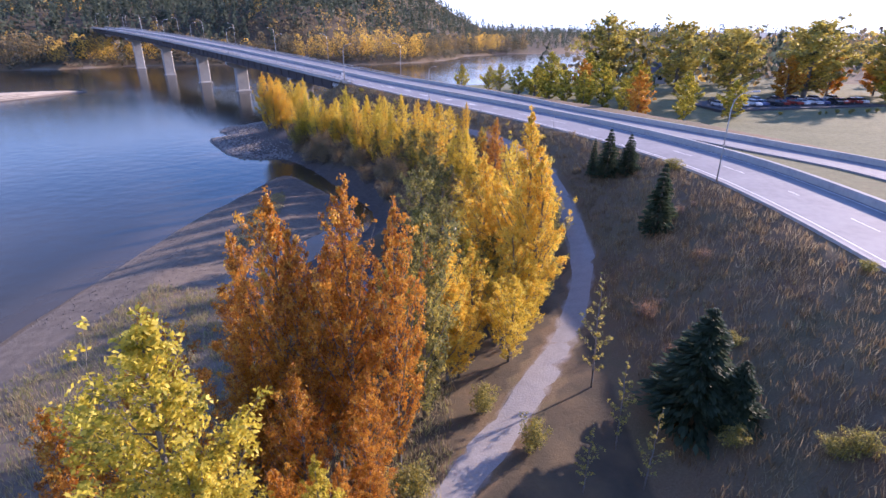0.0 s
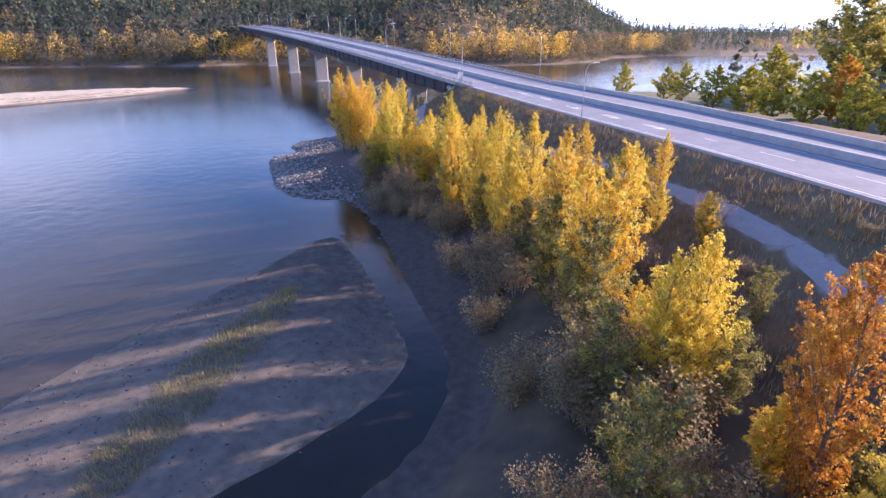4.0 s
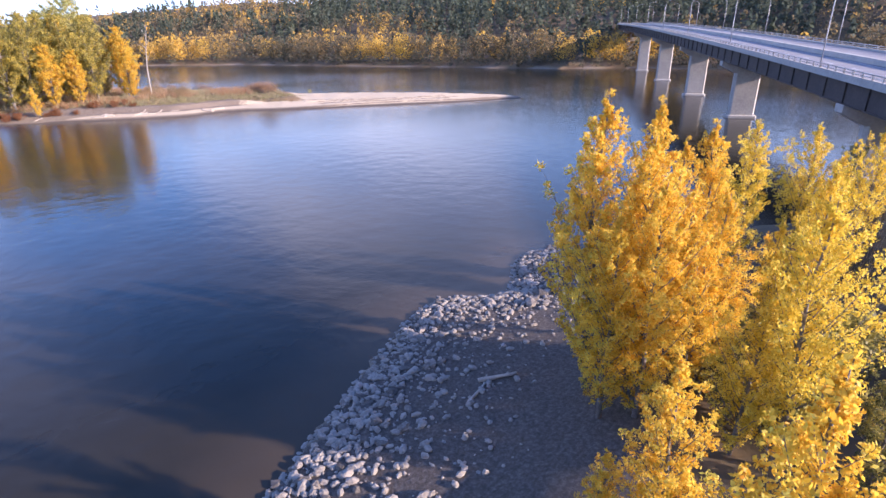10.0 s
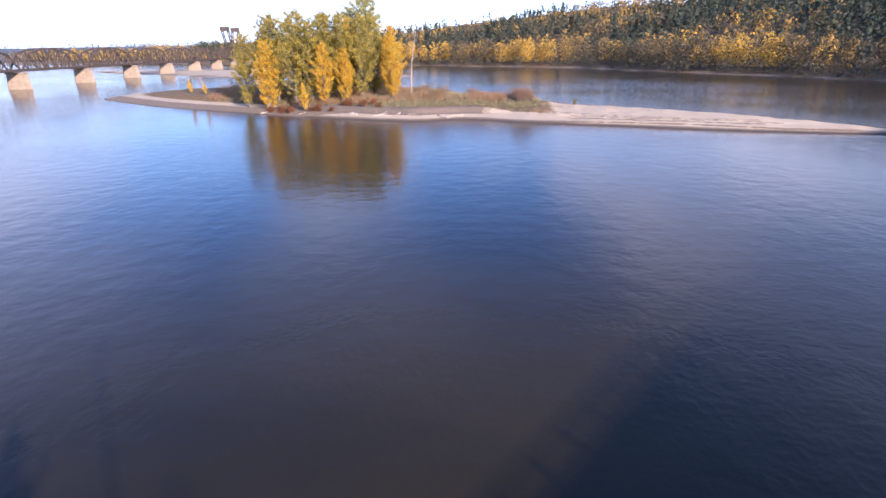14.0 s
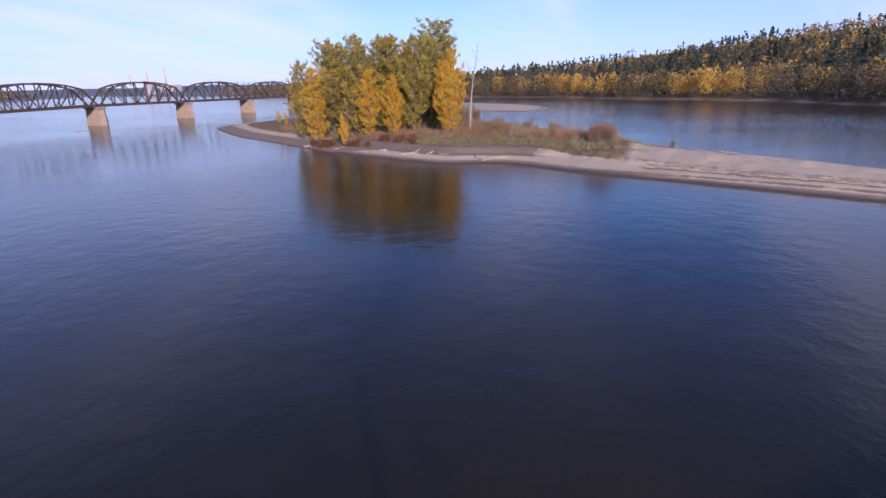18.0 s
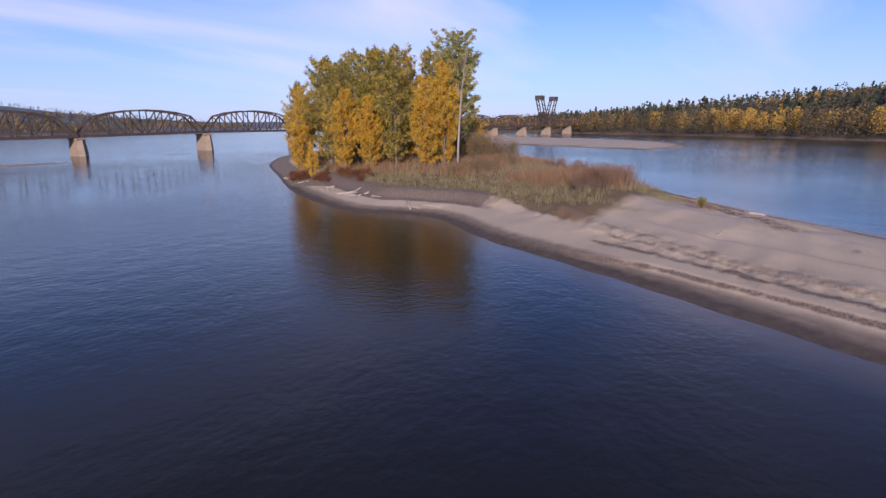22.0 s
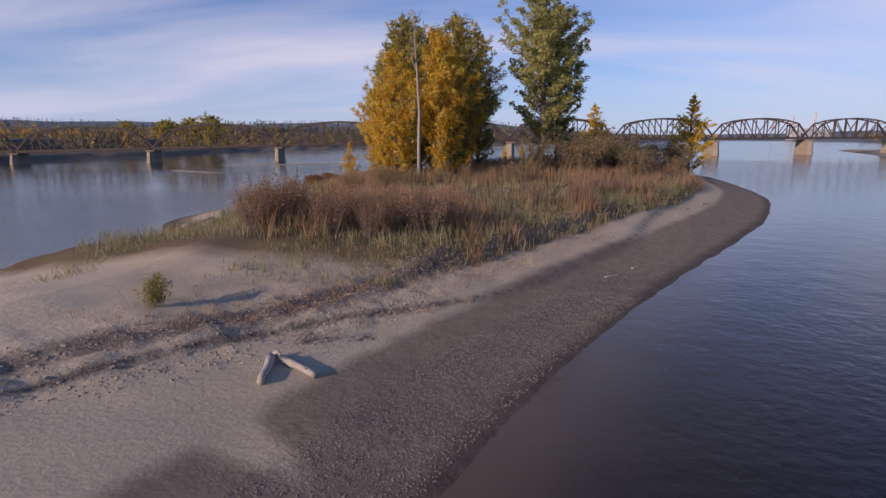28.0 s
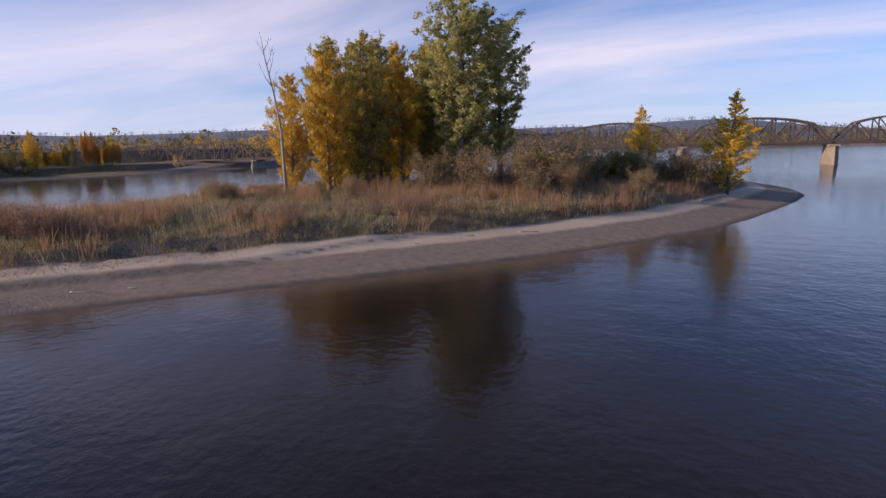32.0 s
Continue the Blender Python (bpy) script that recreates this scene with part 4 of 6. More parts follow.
def truss_span():
    """One curved-chord through truss, from x=0 to SPAN, rail level at z=0."""
    t = thing("truss_span", "dark rusty steel curved-chord railway truss span", "bridge span", "railway truss spans")
    n = 8
    xs = [SPAN * 0.01 + SPAN * 0.98 * i / n for i in range(n + 1)]
    top = [0, 7.2, 8.8, 9.6, 9.9, 9.6, 8.8, 7.2, 0]
    for side in (-2.9, 2.9):
        v, f = tube([(xs[i], side, top[i]) for i in range(1, n)], [0.45] * (n - 1), 4)
        mesh_object("top_chord", v, f, M_TRUSS, t)
        bm = beam(bmesh.new(), (xs[0], side, 0), (xs[-1], side, 0), 0.5, 0.95)
        part("bottom_chord", bm, M_TRUSS, t)
        for i in (1, 7):
            j = 0 if i == 1 else 8
            part("end_post", beam(bmesh.new(), (xs[j], side, 0), (xs[i], side, top[i]), 0.6, 0.65), M_TRUSS, t)
        for i in range(1, n):
            part("post", beam(bmesh.new(), (xs[i], side, 0), (xs[i], side, top[i]), 0.38, 0.4), M_TRUSS, t)
        for i in range(1, n - 1):
            a, b = ((xs[i], side, top[i]), (xs[i + 1], side, 0)) if i < n // 2 else ((xs[i], side, 0), (xs[i + 1], side, top[i + 1]))
            part("diagonal", beam(bmesh.new(), a, b, 0.34, 0.36), M_TRUSS, t)
    for i in range(1, n):
        part("top_strut", beam(bmesh.new(), (xs[i], -2.9, top[i]), (xs[i], 2.9, top[i]), 0.25, 0.3), M_TRUSS, t)
    part("track_deck", box(bmesh.new(), (0.1, -2.6, -0.6), (SPAN - 0.1, 2.6, 0.1)), M_TRUSS, t)
    return t


RAIL_Z = 8.6
rail_turn = math.degrees(math.atan2(RAILU[1], RAILU[0]))
def rail_z(k):
    """Rail level at pier k: the line falls towards the east bank."""
    return RAIL_Z - 0.85 * max(0, 2 - k)


span = truss_span()
for k in range(-4, 11):
    p = RAIL0 + RAILU * SPAN * k
    m = pose(p[0], p[1], rail_z(k), 0, math.degrees(math.atan2(rail_z(k) - rail_z(k + 1), SPAN)), rail_turn)
    if k == -4:
        span.matrix_basis = m
    else:
        copy_thing(span, m)


def stone_pier():
    t = thing("stone_pier", "tapered pale stone railway bridge pier in the river", "bridge pier", "railway piers")
    bm = bmesh.new()
    rings = []
    for z, k in ((-3, 1.12), (0.4, 1.05), (7.0, 0.9)):
        rings.append([bm.verts.new((x * k, y * k, z)) for x, y in ((-1.7, -4.2), (0, -5.6), (1.7, -4.2), (1.7, 4.2), (0, 5.6), (-1.7, 4.2))])
    for a, b in zip(rings[:-1], rings[1:]):
        for j in range(6):
            bm.faces.new((a[j], a[(j + 1) % 6], b[(j + 1) % 6], b[j]))
    bm.faces.new(rings[-1])
    part("shaft", bm, M_STONE, t)
    part("cap", box(bmesh.new(), (-1.9, -4.6, 7.0), (1.9, 4.6, 7.75), 0.08), M_STONE, t)
    return t


pier = stone_pier()
for k in range(-3, 12):
    p = RAIL0 + RAILU * SPAN * k
    m = pose(p[0], p[1], 0, 0, 0, rail_turn) @ Matrix.Diagonal((1, 1, (rail_z(k) - 0.6) / 8.0, 1))
    ob = pier if k == 11 else copy_thing(pier, pose(0, 0, 0))
    ob.matrix_basis = m


# ---------------------------------------------------------------- trees
def leaf_cloud(rng, centers, radii, count, size, tint_of, flat=0.0):
    """Quads of leaves round the centres: vertices, faces, tints."""
    k = rng.choice(len(centers), count, p=radii**2 / np.sum(radii**2))
    d = rng.normal(size=(count, 3))
    d /= np.linalg.norm(d, axis=1)[:, None]
    r = rng.uniform(0.02, 1.0, count) ** 0.6 * np.where(rng.uniform(size=count) < 0.08, 1.5, 1.0)
    c = centers[k] + d * (radii[k] * r)[:, None] * (1, 1, 0.85)
    u = rng.normal(size=(count, 3))
    u /= np.linalg.norm(u, axis=1)[:, None]
    w = np.cross(u, rng.normal(size=(count, 3)))
    w /= np.linalg.norm(w, axis=1)[:, None]
    s = size * rng.uniform(0.6, 1.3, count)[:, None]
    u, w = u * s, w * s * 0.8
    v = np.stack([c - u, c + w * 0.7, c + u, c - w * 0.7], 1).reshape(-1, 3)
    f = np.arange(4 * count).reshape(-1, 4)
    t = np.repeat(np.clip(tint_of(c, k), 0, 1), 4)
    return v, f, t


def join(v, f, v2, f2, anchor):
    """Add a branch's tube to the wood, tied to the vertex it grows from."""
    k = len(v)
    f += [tuple(i + k for i in g) for g in f2]
    v += list(v2)
    f.append((anchor, k, k + 1))
    return k


def tree_skeleton(rng, height, spread, base_r, limbs, first, up, full=0.3, tip=0.8):
    """Trunk, limbs and twigs as one piece of wood, and the leaf clumps along them. spread: reach of the widest limbs."""
    lean = rng.normal(size=2) * 0.02 * height
    pts, rad = [], []
    for i in range(9):
        t = i / 8
        pts.append((lean[0] * t + rng.normal() * 0.009 * height * t, lean[1] * t + rng.normal() * 0.009 * height * t, height * 0.97 * t - 0.3 * (i == 0)))
        rad.append(base_r * (1 - t) ** 0.8 + 0.012)
    v, f = tube(pts, rad, 8)
    cs, rs = [], []
    lop = rng.uniform(0, 6.283)
    for j in range(limbs):
        c = (j + rng.uniform(0, 1)) / limbs
        t = first + (0.97 - first) * c
        k = min(int(t * 8), 7)
        a = np.array(pts[k]) * (1 - (t * 8 - k)) + np.array(pts[k + 1]) * (t * 8 - k)
        az = j * 2.4 + rng.uniform(-0.6, 0.6)
        prof = 0.55 + 0.45 * min(1.0, c / full) if c < full else max(0.10, (1 - (c - full) / (1 - full)) ** tip)
        ln = spread * prof * rng.uniform(0.55, 1.15) * (1 + 0.15 * math.cos(az - lop))
        rise = up * rng.uniform(0.6, 1.3) * ln
        out = np.array((math.cos(az), math.sin(az), 0.0))
        q = [a + out * ln * x + np.array((0, 0, rise * (0.6 * x + 0.4 * x * x))) for x in (0, 0.4, 0.75, 1.0)]
        r0 = max(0.018, base_r * 0.42 * (1 - t) + 0.012)
        v2, f2 = tube(q, [r0, r0 * 0.6, r0 * 0.35, 0.008], 5)
        root = join(v, f, v2, f2, 8 * k)
        for x in (0.3, 0.5, 0.7, 0.87, 1.0):
            cs.append(a + out * ln * x + np.array((0, 0, rise * (0.6 * x + 0.4 * x * x))) + rng.normal(size=3) * 0.05 * ln)
            rs.append((0.10 * spread + 0.07 * ln) * rng.uniform(0.5, 1.3) * (0.6 + 0.4 * prof))
        for x in (0.4, 0.65, 0.9):
            b = a + out * ln * x + np.array((0, 0, rise * (0.6 * x + 0.4 * x * x)))
            way = np.array((-out[1], out[0], 0)) * rng.choice((-1, 1)) * 0.7 + out * 0.5 + np.array((0, 0, up * rng.uniform(0.4, 1.2)))
            end = b + way * ln * rng.uniform(0.25, 0.45)
            v2, f2 = tube([b, (b + end) / 2 + rng.normal(size=3) * 0.02 * ln, end], [r0 * 0.35, r0 * 0.22, 0.005], 3)
            join(v, f, v2, f2, root + 5)
            for y in (0.55, 1.0):
                cs.append(b + (end - b) * y)
                rs.append((0.08 * spread + 0.05 * ln) * rng.uniform(0.5, 1.3) * (0.6 + 0.4 * prof))
    for x in (0.9, 0.95, 1.0):
        cs.append(np.array(pts[-1]) * x)
        rs.append(spread * 0.10)
    return v, f, np.array(cs), np.array(rs)


def make_tree(name, label, seed, height, spread, leaves, mat, size=0.16, limbs=26, first=0.22, up=0.9, base_r=0.16, tint=(0.5, 0.2), category="tree", group="", full=0.3, tip=0.8):
    rng = np.random.RandomState(seed)
    t = thing(name, label, category, group)
    v, f, cs, rs = tree_skeleton(rng, height, spread, base_r, limbs, first, up, full, tip)
    mesh_object("trunk", v, f, M_BARK, t, smooth=True)
    off = rng.normal(size=len(cs)) * tint[1]

    def tint_of(c, k):
        return tint[0] + off[k] + rng.normal(size=len(k)) * 0.13

    v, f, ti = leaf_cloud(rng, cs, rs, leaves, size, tint_of)
    mesh_object("crown", v, f, mat, t, tint=ti)
    return t


def plant(src, rows):
    """Copies of a tree at (x, y, turn, scale) rows; the first row takes the tree itself."""
    for i, (x, y, turn, sc) in enumerate(rows):
        m = pose(x, y, flat_ground_at(x, y) - 0.1, 0, 0, turn) @ Matrix.Diagonal((sc, sc, sc, 1))
        if i == 0:
            src.matrix_basis = m
        else:
            ob = copy_thing(src, pose(0, 0, 0))
            ob.matrix_basis = m


def make_conifer(name, label, seed, height, spread, quads, group=""):
    rng = np.random.RandomState(seed)
    t = thing(name, label, "tree", group)
    v, f = tube([(0, 0, -0.3), (0.05, 0, height * 0.5), (0, 0.03, height * 0.98)], [0.16, 0.1, 0.015], 7)
    mesh_object("trunk", v, f, M_BARK, t, smooth=True)
    k = quads
    h = rng.uniform(0.03, 1.0, k) ** 0.9
    tier = np.floor(h * 16) / 16
    az = np.floor(rng.uniform(0, 9, k)) * 0.698 + tier * 37 + rng.normal(size=k) * 0.16
    reach = spread * (1 - h) ** 0.85 * (0.85 + 0.25 * np.sin(az * 3 + tier * 20))
    r = reach * rng.uniform(0.15, 1.0, k) ** 0.6
    z = height * (tier * 0.6 + h * 0.4) - 0.28 * r + 0.05 * r * r + rng.normal(size=k) * 0.06
    c = np.stack([np.cos(az) * r, np.sin(az) * r, z], 1)
    out = np.stack([np.cos(az), np.sin(az), np.full(k, -0.25) + rng.normal(size=k) * 0.3], 1)
    out /= np.linalg.norm(out, axis=1)[:, None]
    side = np.cross(out, rng.normal(size=(k, 3)))
    side /= np.linalg.norm(side, axis=1)[:, None]
    s = rng.uniform(0.14, 0.34, k)[:, None] * (0.5 + 0.5 * (1 - h))[:, None] * 1.2
    a, b = out * s, side * s * 0.35
    v = np.stack([c - a, c + b, c + a, c - b], 1).reshape(-1, 3)
    # tint rises from the trunk out to the branch tips
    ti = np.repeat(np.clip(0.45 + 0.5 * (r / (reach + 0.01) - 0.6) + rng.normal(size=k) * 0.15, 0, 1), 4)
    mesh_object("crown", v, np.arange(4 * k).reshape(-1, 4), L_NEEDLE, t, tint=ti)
    return t


def clumped(rows, seed, slim=0.68):
    """Slim stems in twos: each row's tree and a lower one close to it."""
    r = np.random.RandomState(seed)
    got = []
    for x, y, top, wide, turn in rows:
        got.append((x, y, top, wide * slim, turn))
        az, d = r.uniform(0, 6.283), r.uniform(1.3, 2.6)
        got.append((x + d * math.cos(az), y + d * math.sin(az), top - r.uniform(1.2, 4.0), wide * slim * r.uniform(0.8, 1.1), turn + r.uniform(60, 300)))
    return got


def stand(src, height, rows, broad=1.0):
    """Trees from one pattern at (x, y, top height above the river, width factor, turn)."""
    for i, (x, y, top, wide, turn) in enumerate(rows):
        g = flat_ground_at(x, y)
        k = max(top - g, 1.0) / height
        m = pose(x, y, g - 0.05, 0, 0, turn) @ Matrix.Diagonal((k * wide * broad, k * wide * broad, k, 1))
        ob = src if i == 0 else copy_thing(src, pose(0, 0, 0))
        ob.matrix_basis = m


# ---------------------------------------------------------------- trees on the near bank
H = 12.0
lime = make_tree("lime_poplar", "young poplar with bright yellow-green leaves on the bank", 41, H, 2.5, 19000, L_LIME, 0.072, 64, 0.05, 1.3, 0.13, (0.47, 0.2))
stand(lime, H, clumped([(-1.5, 46.8, 8.2, 1.3, 33), (1.8, 43.5, 8.8, 1.2, 140), (-3.8, 42.5, 6.4, 1.3, 250), (-5.2, 11.6, 19.4, 1.25, 0), (-3.4, 10.4, 15.0, 1.2, 80), (-1.2, 13.2, 13.0, 0.9, 120), (8.5, 12.0, 8.6, 0.9, 60), (-26.2, 125.3, 14.4, 0.8, 20), (-20.5, 119, 11.5, 0.9, 200), (-33, 116.5, 13.0, 1.0, 200), (-15, 103, 13.0, 0.9, 300), (-22, 110.5, 13.2, 0.95, 80)], 71, 0.7), 1.25)
orange = make_tree("orange_poplar", "poplar with rusty orange thinning leaves on the bank", 42, H, 2.0, 16000, L_ORANGE, 0.068, 66, 0.06, 1.7, 0.13, (0.5, 0.2), group="orange poplars")
stand(orange, H, clumped([(-4.5, 20.0, 20.5, 0.75, 0), (-1.8, 20.9, 20.8, 0.8, 90), (0.3, 21.4, 19.7, 0.7, 150), (-8.2, 16.0, 17.0, 0.9, 200), (-3.2, 17.0, 14.0, 0.9, 70), (-6.2, 19.0, 13.0, 1.0, 30), (-0.6, 18.2, 13.0, 1.0, 110), (-2.8, 13.5, 12.0, 1.0, 260), (-7.5, 22.5, 17.5, 0.9, 250), (-9.5, 12.5, 15.2, 0.9, 300), (6.3, 65.0, 16.6, 0.9, 40), (-6.5, 8.5, 14.5, 1.0, 10), (-17.5, 107, 12.0, 0.95, 150)], 72, 0.68), 1.3)
gold = make_tree("golden_poplar", "slender golden-leaved poplar on the river bank", 43, H, 2.0, 14000, L_GOLD, 0.075, 66, 0.05, 1.7, 0.13, (0.6, 0.17), group="golden poplars")
stand(gold, H, clumped([(7.0, 36.0, 13.5, 1.0, 200), (4.0, 33.0, 13.0, 1.0, 260), (-1.8, 77.3, 17.0, 0.85, 30), (-38.5, 123.0, 11.5, 0.9, 310), (-35.0, 119.5, 11.5, 0.9, 40),
                 (-5.5, 87, 16.0, 0.85, 160), (-19, 101, 13.4, 0.9, 5), (2, 96, 14.4, 0.9, 75), (-5, 102, 14.2, 0.9, 145), (-34.5, 120.5, 14.3, 0.9, 265), (-12, 94, 13.0, 0.95, 335), (5.0, 56, 14.0, 0.95, 220)], 73, 0.76), 1.35)
spit_gold = make_tree("golden_poplar", "bright golden-leaved poplar with a pointed crown", 48, H, 2.0, 25000, L_GOLD, 0.06, 76, 0.06, 1.5, 0.13, (0.58, 0.17), group="golden poplars")
stand(spit_gold, H, clumped([(2.4, 29.5, 15.5, 0.85, 0), (7.9, 40.3, 21.2, 0.85, 70), (4.6, 43.5, 17.0, 0.95, 130), (-47.1, 129.7, 16.8, 0.95, 10), (-46.6, 132.3, 16.4, 0.9, 100), (-46.0, 135.6, 15.2, 0.95, 190), (-43.5, 128.8, 14.0, 1.0, 250), (-43.0, 132.5, 13.0, 1.0, 330)], 74, 0.82), 1.25)
yellow = make_tree("yellow_poplar", "poplar with clear yellow and green leaves on the bank", 44, H, 2.4, 14000, L_YELLOW, 0.078, 64, 0.05, 1.4, 0.14, (0.72, 0.2), group="yellow poplars")
stand(yellow, H, clumped([(-38.5, 130, 14.2, 0.9, 45), (-41.5, 138, 13.6, 0.85, 135), (-44, 150, 13.8, 0.8, 225), (-20.5, 107, 14.4, 0.95, 15), (-17, 104.5, 14.0, 0.9, 95), (-0.5, 91, 14.4, 0.95, 170), (2.5, 71, 14.2, 0.9, 260), (8, 60.5, 14.6, 0.9, 320), (-16, 113, 13.8, 0.9, 60), (-25.5, 113.5, 13.0, 0.9, 0), (-27.6, 120.4, 11.8, 0.9, 90), (-21.6, 126.5, 12.2, 0.8, 180), (-9.0, 92.0, 16.2, 0.85, 270), (-12.5, 97.5, 15.0, 0.9, 30), (3.1, 75.4, 12.4, 0.9, 120),
                  (1.2, 70, 13.5, 0.9, 50), (-48.9, 145.5, 14.0, 0.85, 200), (-47.8, 150.8, 13.4, 0.85, 250), (-3.5, 83, 14.5, 0.9, 100), (-30, 113, 13.6, 0.95, 10), (-31.5, 122, 12.6, 0.9, 290)], 75, 0.78), 1.3)
olive = make_tree("olive_willow", "tall grey-olive willow leaning over the side channel", 45, H, 3.0, 11000, L_OLIVE, 0.1, 56, 0.02, 1.1, 0.14, (0.42, 0.2), group="bank willows", full=0.45, tip=0.6)
stand(olive, H, [(-2.5, 75, 13.0, 1.0, 50), (-5.5, 81.5, 12.2, 1.0, 140), (1.2, 25.7, 17.6, 0.7, 0), (0.5, 29.5, 14.5, 0.9, 60), (-1.8, 54.0, 12.8, 0.9, 130), (0.8, 48, 11.5, 1.0, 200), (0, 62, 11.5, 1.0, 20), (-1.5, 69, 11.0, 1.0, 80), (-3.5, 79, 10.5, 1.0, 150),
                 (-8.5, 87, 10.0, 1.0, 210), (-14, 96, 9.5, 1.0, 270), (-19.5, 103, 9.2, 1.0, 330), (-25, 108.5, 9.0, 1.0, 30), (-30.5, 114, 7.6, 1.0, 100), (-52.5, 172, 9.0, 0.8, 40), (-46, 163, 9.0, 0.9, 140), (-50.8, 180.0, 6.8, 0.9, 0),
                 (2.5, 37.5, 11.0, 1.0, 300), (-36, 131, 9.0, 0.9, 20)])
# the thick lower canopy between the footpath and the side channel
rng = np.random.RandomState(58)
fill = []
for i, (px, py) in enumerate(PATHWAY):
    if 32 < py < 128:
        for off_w in ((3.0, 6.5), (7.0, 11.5), (12.0, 16.0)):
            w = rng.uniform(*off_w)
            fill.append((px - w * 0.86, py - w * 0.35 + rng.uniform(-1.5, 1.5), rng.uniform(10.5, 13.5) - 0.2 * w, rng.uniform(0.9, 1.15), rng.uniform(0, 360)))
kept = []
for row in fill:
    if all(math.hypot(row[0] - q[0], row[1] - q[1]) > 3.6 for q in kept):
        kept.append(row)
for src, part_rows, br in ((yellow, kept[0::3], 1.25), (gold, kept[1::4], 1.3), (olive, kept[2::3], 1.1)):
    stand(copy_thing(src, pose(0, 0, 0)), H, part_rows, br)
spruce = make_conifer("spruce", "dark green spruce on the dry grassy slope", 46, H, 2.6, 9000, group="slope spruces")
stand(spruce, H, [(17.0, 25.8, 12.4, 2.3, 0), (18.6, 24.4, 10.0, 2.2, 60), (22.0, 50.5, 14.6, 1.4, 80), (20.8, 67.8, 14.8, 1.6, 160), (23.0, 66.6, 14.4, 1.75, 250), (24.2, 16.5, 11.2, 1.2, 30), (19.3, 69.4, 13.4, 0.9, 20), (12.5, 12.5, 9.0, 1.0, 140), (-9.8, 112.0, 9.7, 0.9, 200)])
sapling = make_tree("aspen_sapling", "thin sapling with a few lime-green leaves", 47, 8, 1.0, 700, L_OLIVE, 0.08, 18, 0.15, 0.9, 0.05, (0.6, 0.15))
stand(sapling, 8, [(12.0, 29.5, 12.6, 1.0, 0), (12.3, 24.0, 10.5, 1.0, 100), (13.0, 21.0, 9.5, 1.0, 200), (9.8, 20.5, 8.6, 1.2, 270)])


# ---------------------------------------------------------------- shrubs
def make_shrub(name, label, seed, height, spread, twigs, leaves, mat, size, category="shrub", group=""):
    rng = np.random.RandomState(seed)
    t = thing(name, label, category, group)
    v, f, cs, rs = [np.array((0, 0, -0.1))], [], [], []
    for k in range(twigs):
        az, ln = rng.uniform(0, 6.28), height * rng.uniform(0.6, 1.05)
        fan = spread * rng.uniform(0.1, 1.0)
        b = np.array((math.cos(az), math.sin(az), 0)) * fan * 0.3
        tip = np.array((math.cos(az) * fan, math.sin(az) * fan, ln))
        mid = b * 0.4 + tip * 0.6 + np.array((0, 0, ln * 0.08))
        tv, tf = tube([b + (0, 0, -0.1), mid, tip], [0.022, 0.014, 0.004], 4)
        join(v, f, tv, tf, 0)
        for x in (0.35, 0.6, 0.85, 1.0):
            cs.append(b * (1 - x) + tip * x)
            rs.append(0.18 * spread + 0.12)
    mesh_object("wood", v, f, M_BARK, t)
    v, f, ti = leaf_cloud(rng, np.array(cs), np.array(rs), leaves, size, lambda c, k: 0.5 + rng.normal(size=len(k)) * 0.22)
    mesh_object("foliage", v, f, mat, t, tint=ti)
    return t


willow = make_shrub("willow_bush", "grey-brown leafless willow bush", 51, 3.0, 1.6, 26, 2600, L_WILLOW, 0.06, group="willow bushes")
russet = make_shrub("russet_bush", "russet-brown shrub with fine bare twigs", 52, 2.6, 1.5, 34, 1700, L_RUSSET, 0.05, group="russet bushes")
red = make_shrub("red_shrub", "low shrub with deep red autumn leaves", 54, 1.6, 1.3, 22, 2400, L_RED, 0.06, group="red shrubs")
leafy = make_shrub("leafy_bush", "low olive-green bush with turning leaves", 53, 2.4, 1.7, 20, 2600, L_OLIVE, 0.08, group="leafy bushes")


def scatter_bushes(src, base_h, spots, rng):
    for i, (x, y, h, w) in enumerate(spots):
        g = flat_ground_at(x, y)
        k = h / base_h
        m = pose(x, y, g - 0.05, 0, 0, rng.uniform(0, 360)) @ Matrix.Diagonal((k * w, k * w, k, 1))
        ob = src if i == 0 else copy_thing(src, pose(0, 0, 0))
        ob.matrix_basis = m


rng = np.random.RandomState(60)


def band(n, pts, width, lo, hi, w=(0.9, 1.4)):
    """n spots near a line, with heights between lo and hi."""
    p = smooth_line(pts, 2)
    got = []
    for _ in range(n):
        a = rng.uniform(0, len(p) - 1.001)
        k = int(a)
        q = p[k] * (1 - a + k) + p[k + 1] * (a - k) + rng.normal(size=2) * width
        got.append((q[0], q[1], rng.uniform(lo, hi), rng.uniform(*w)))
    return got


bank_line = [(1.5, 58), (0.5, 65), (-1.5, 72), (-6, 82), (-13, 92), (-20, 101), (-27, 109), (-35, 117)]
scatter_bushes(willow, 3.0, band(60, bank_line, 2.2, 2.5, 5.0) + band(30, [(-240, 116), (-250, 110), (-258, 102), (-264, 90)], 4.0, 3.5, 6.2)
               + band(12, [(-209, 138), (-220, 136), (-232, 128)], 3.0, 1.8, 3.0), rng)
scatter_bushes(russet, 2.6, band(22, [(-206, 163), (-212, 163.5), (-218, 160)], 1.4, 1.8, 3.3) + band(10, [(-222, 157), (-232, 150), (-242, 138)], 2.2, 1.4, 2.6)
               + band(10, [(0, 62), (4, 78), (-8, 100), (-24, 118)], 3.0, 1.5, 3.0), rng)
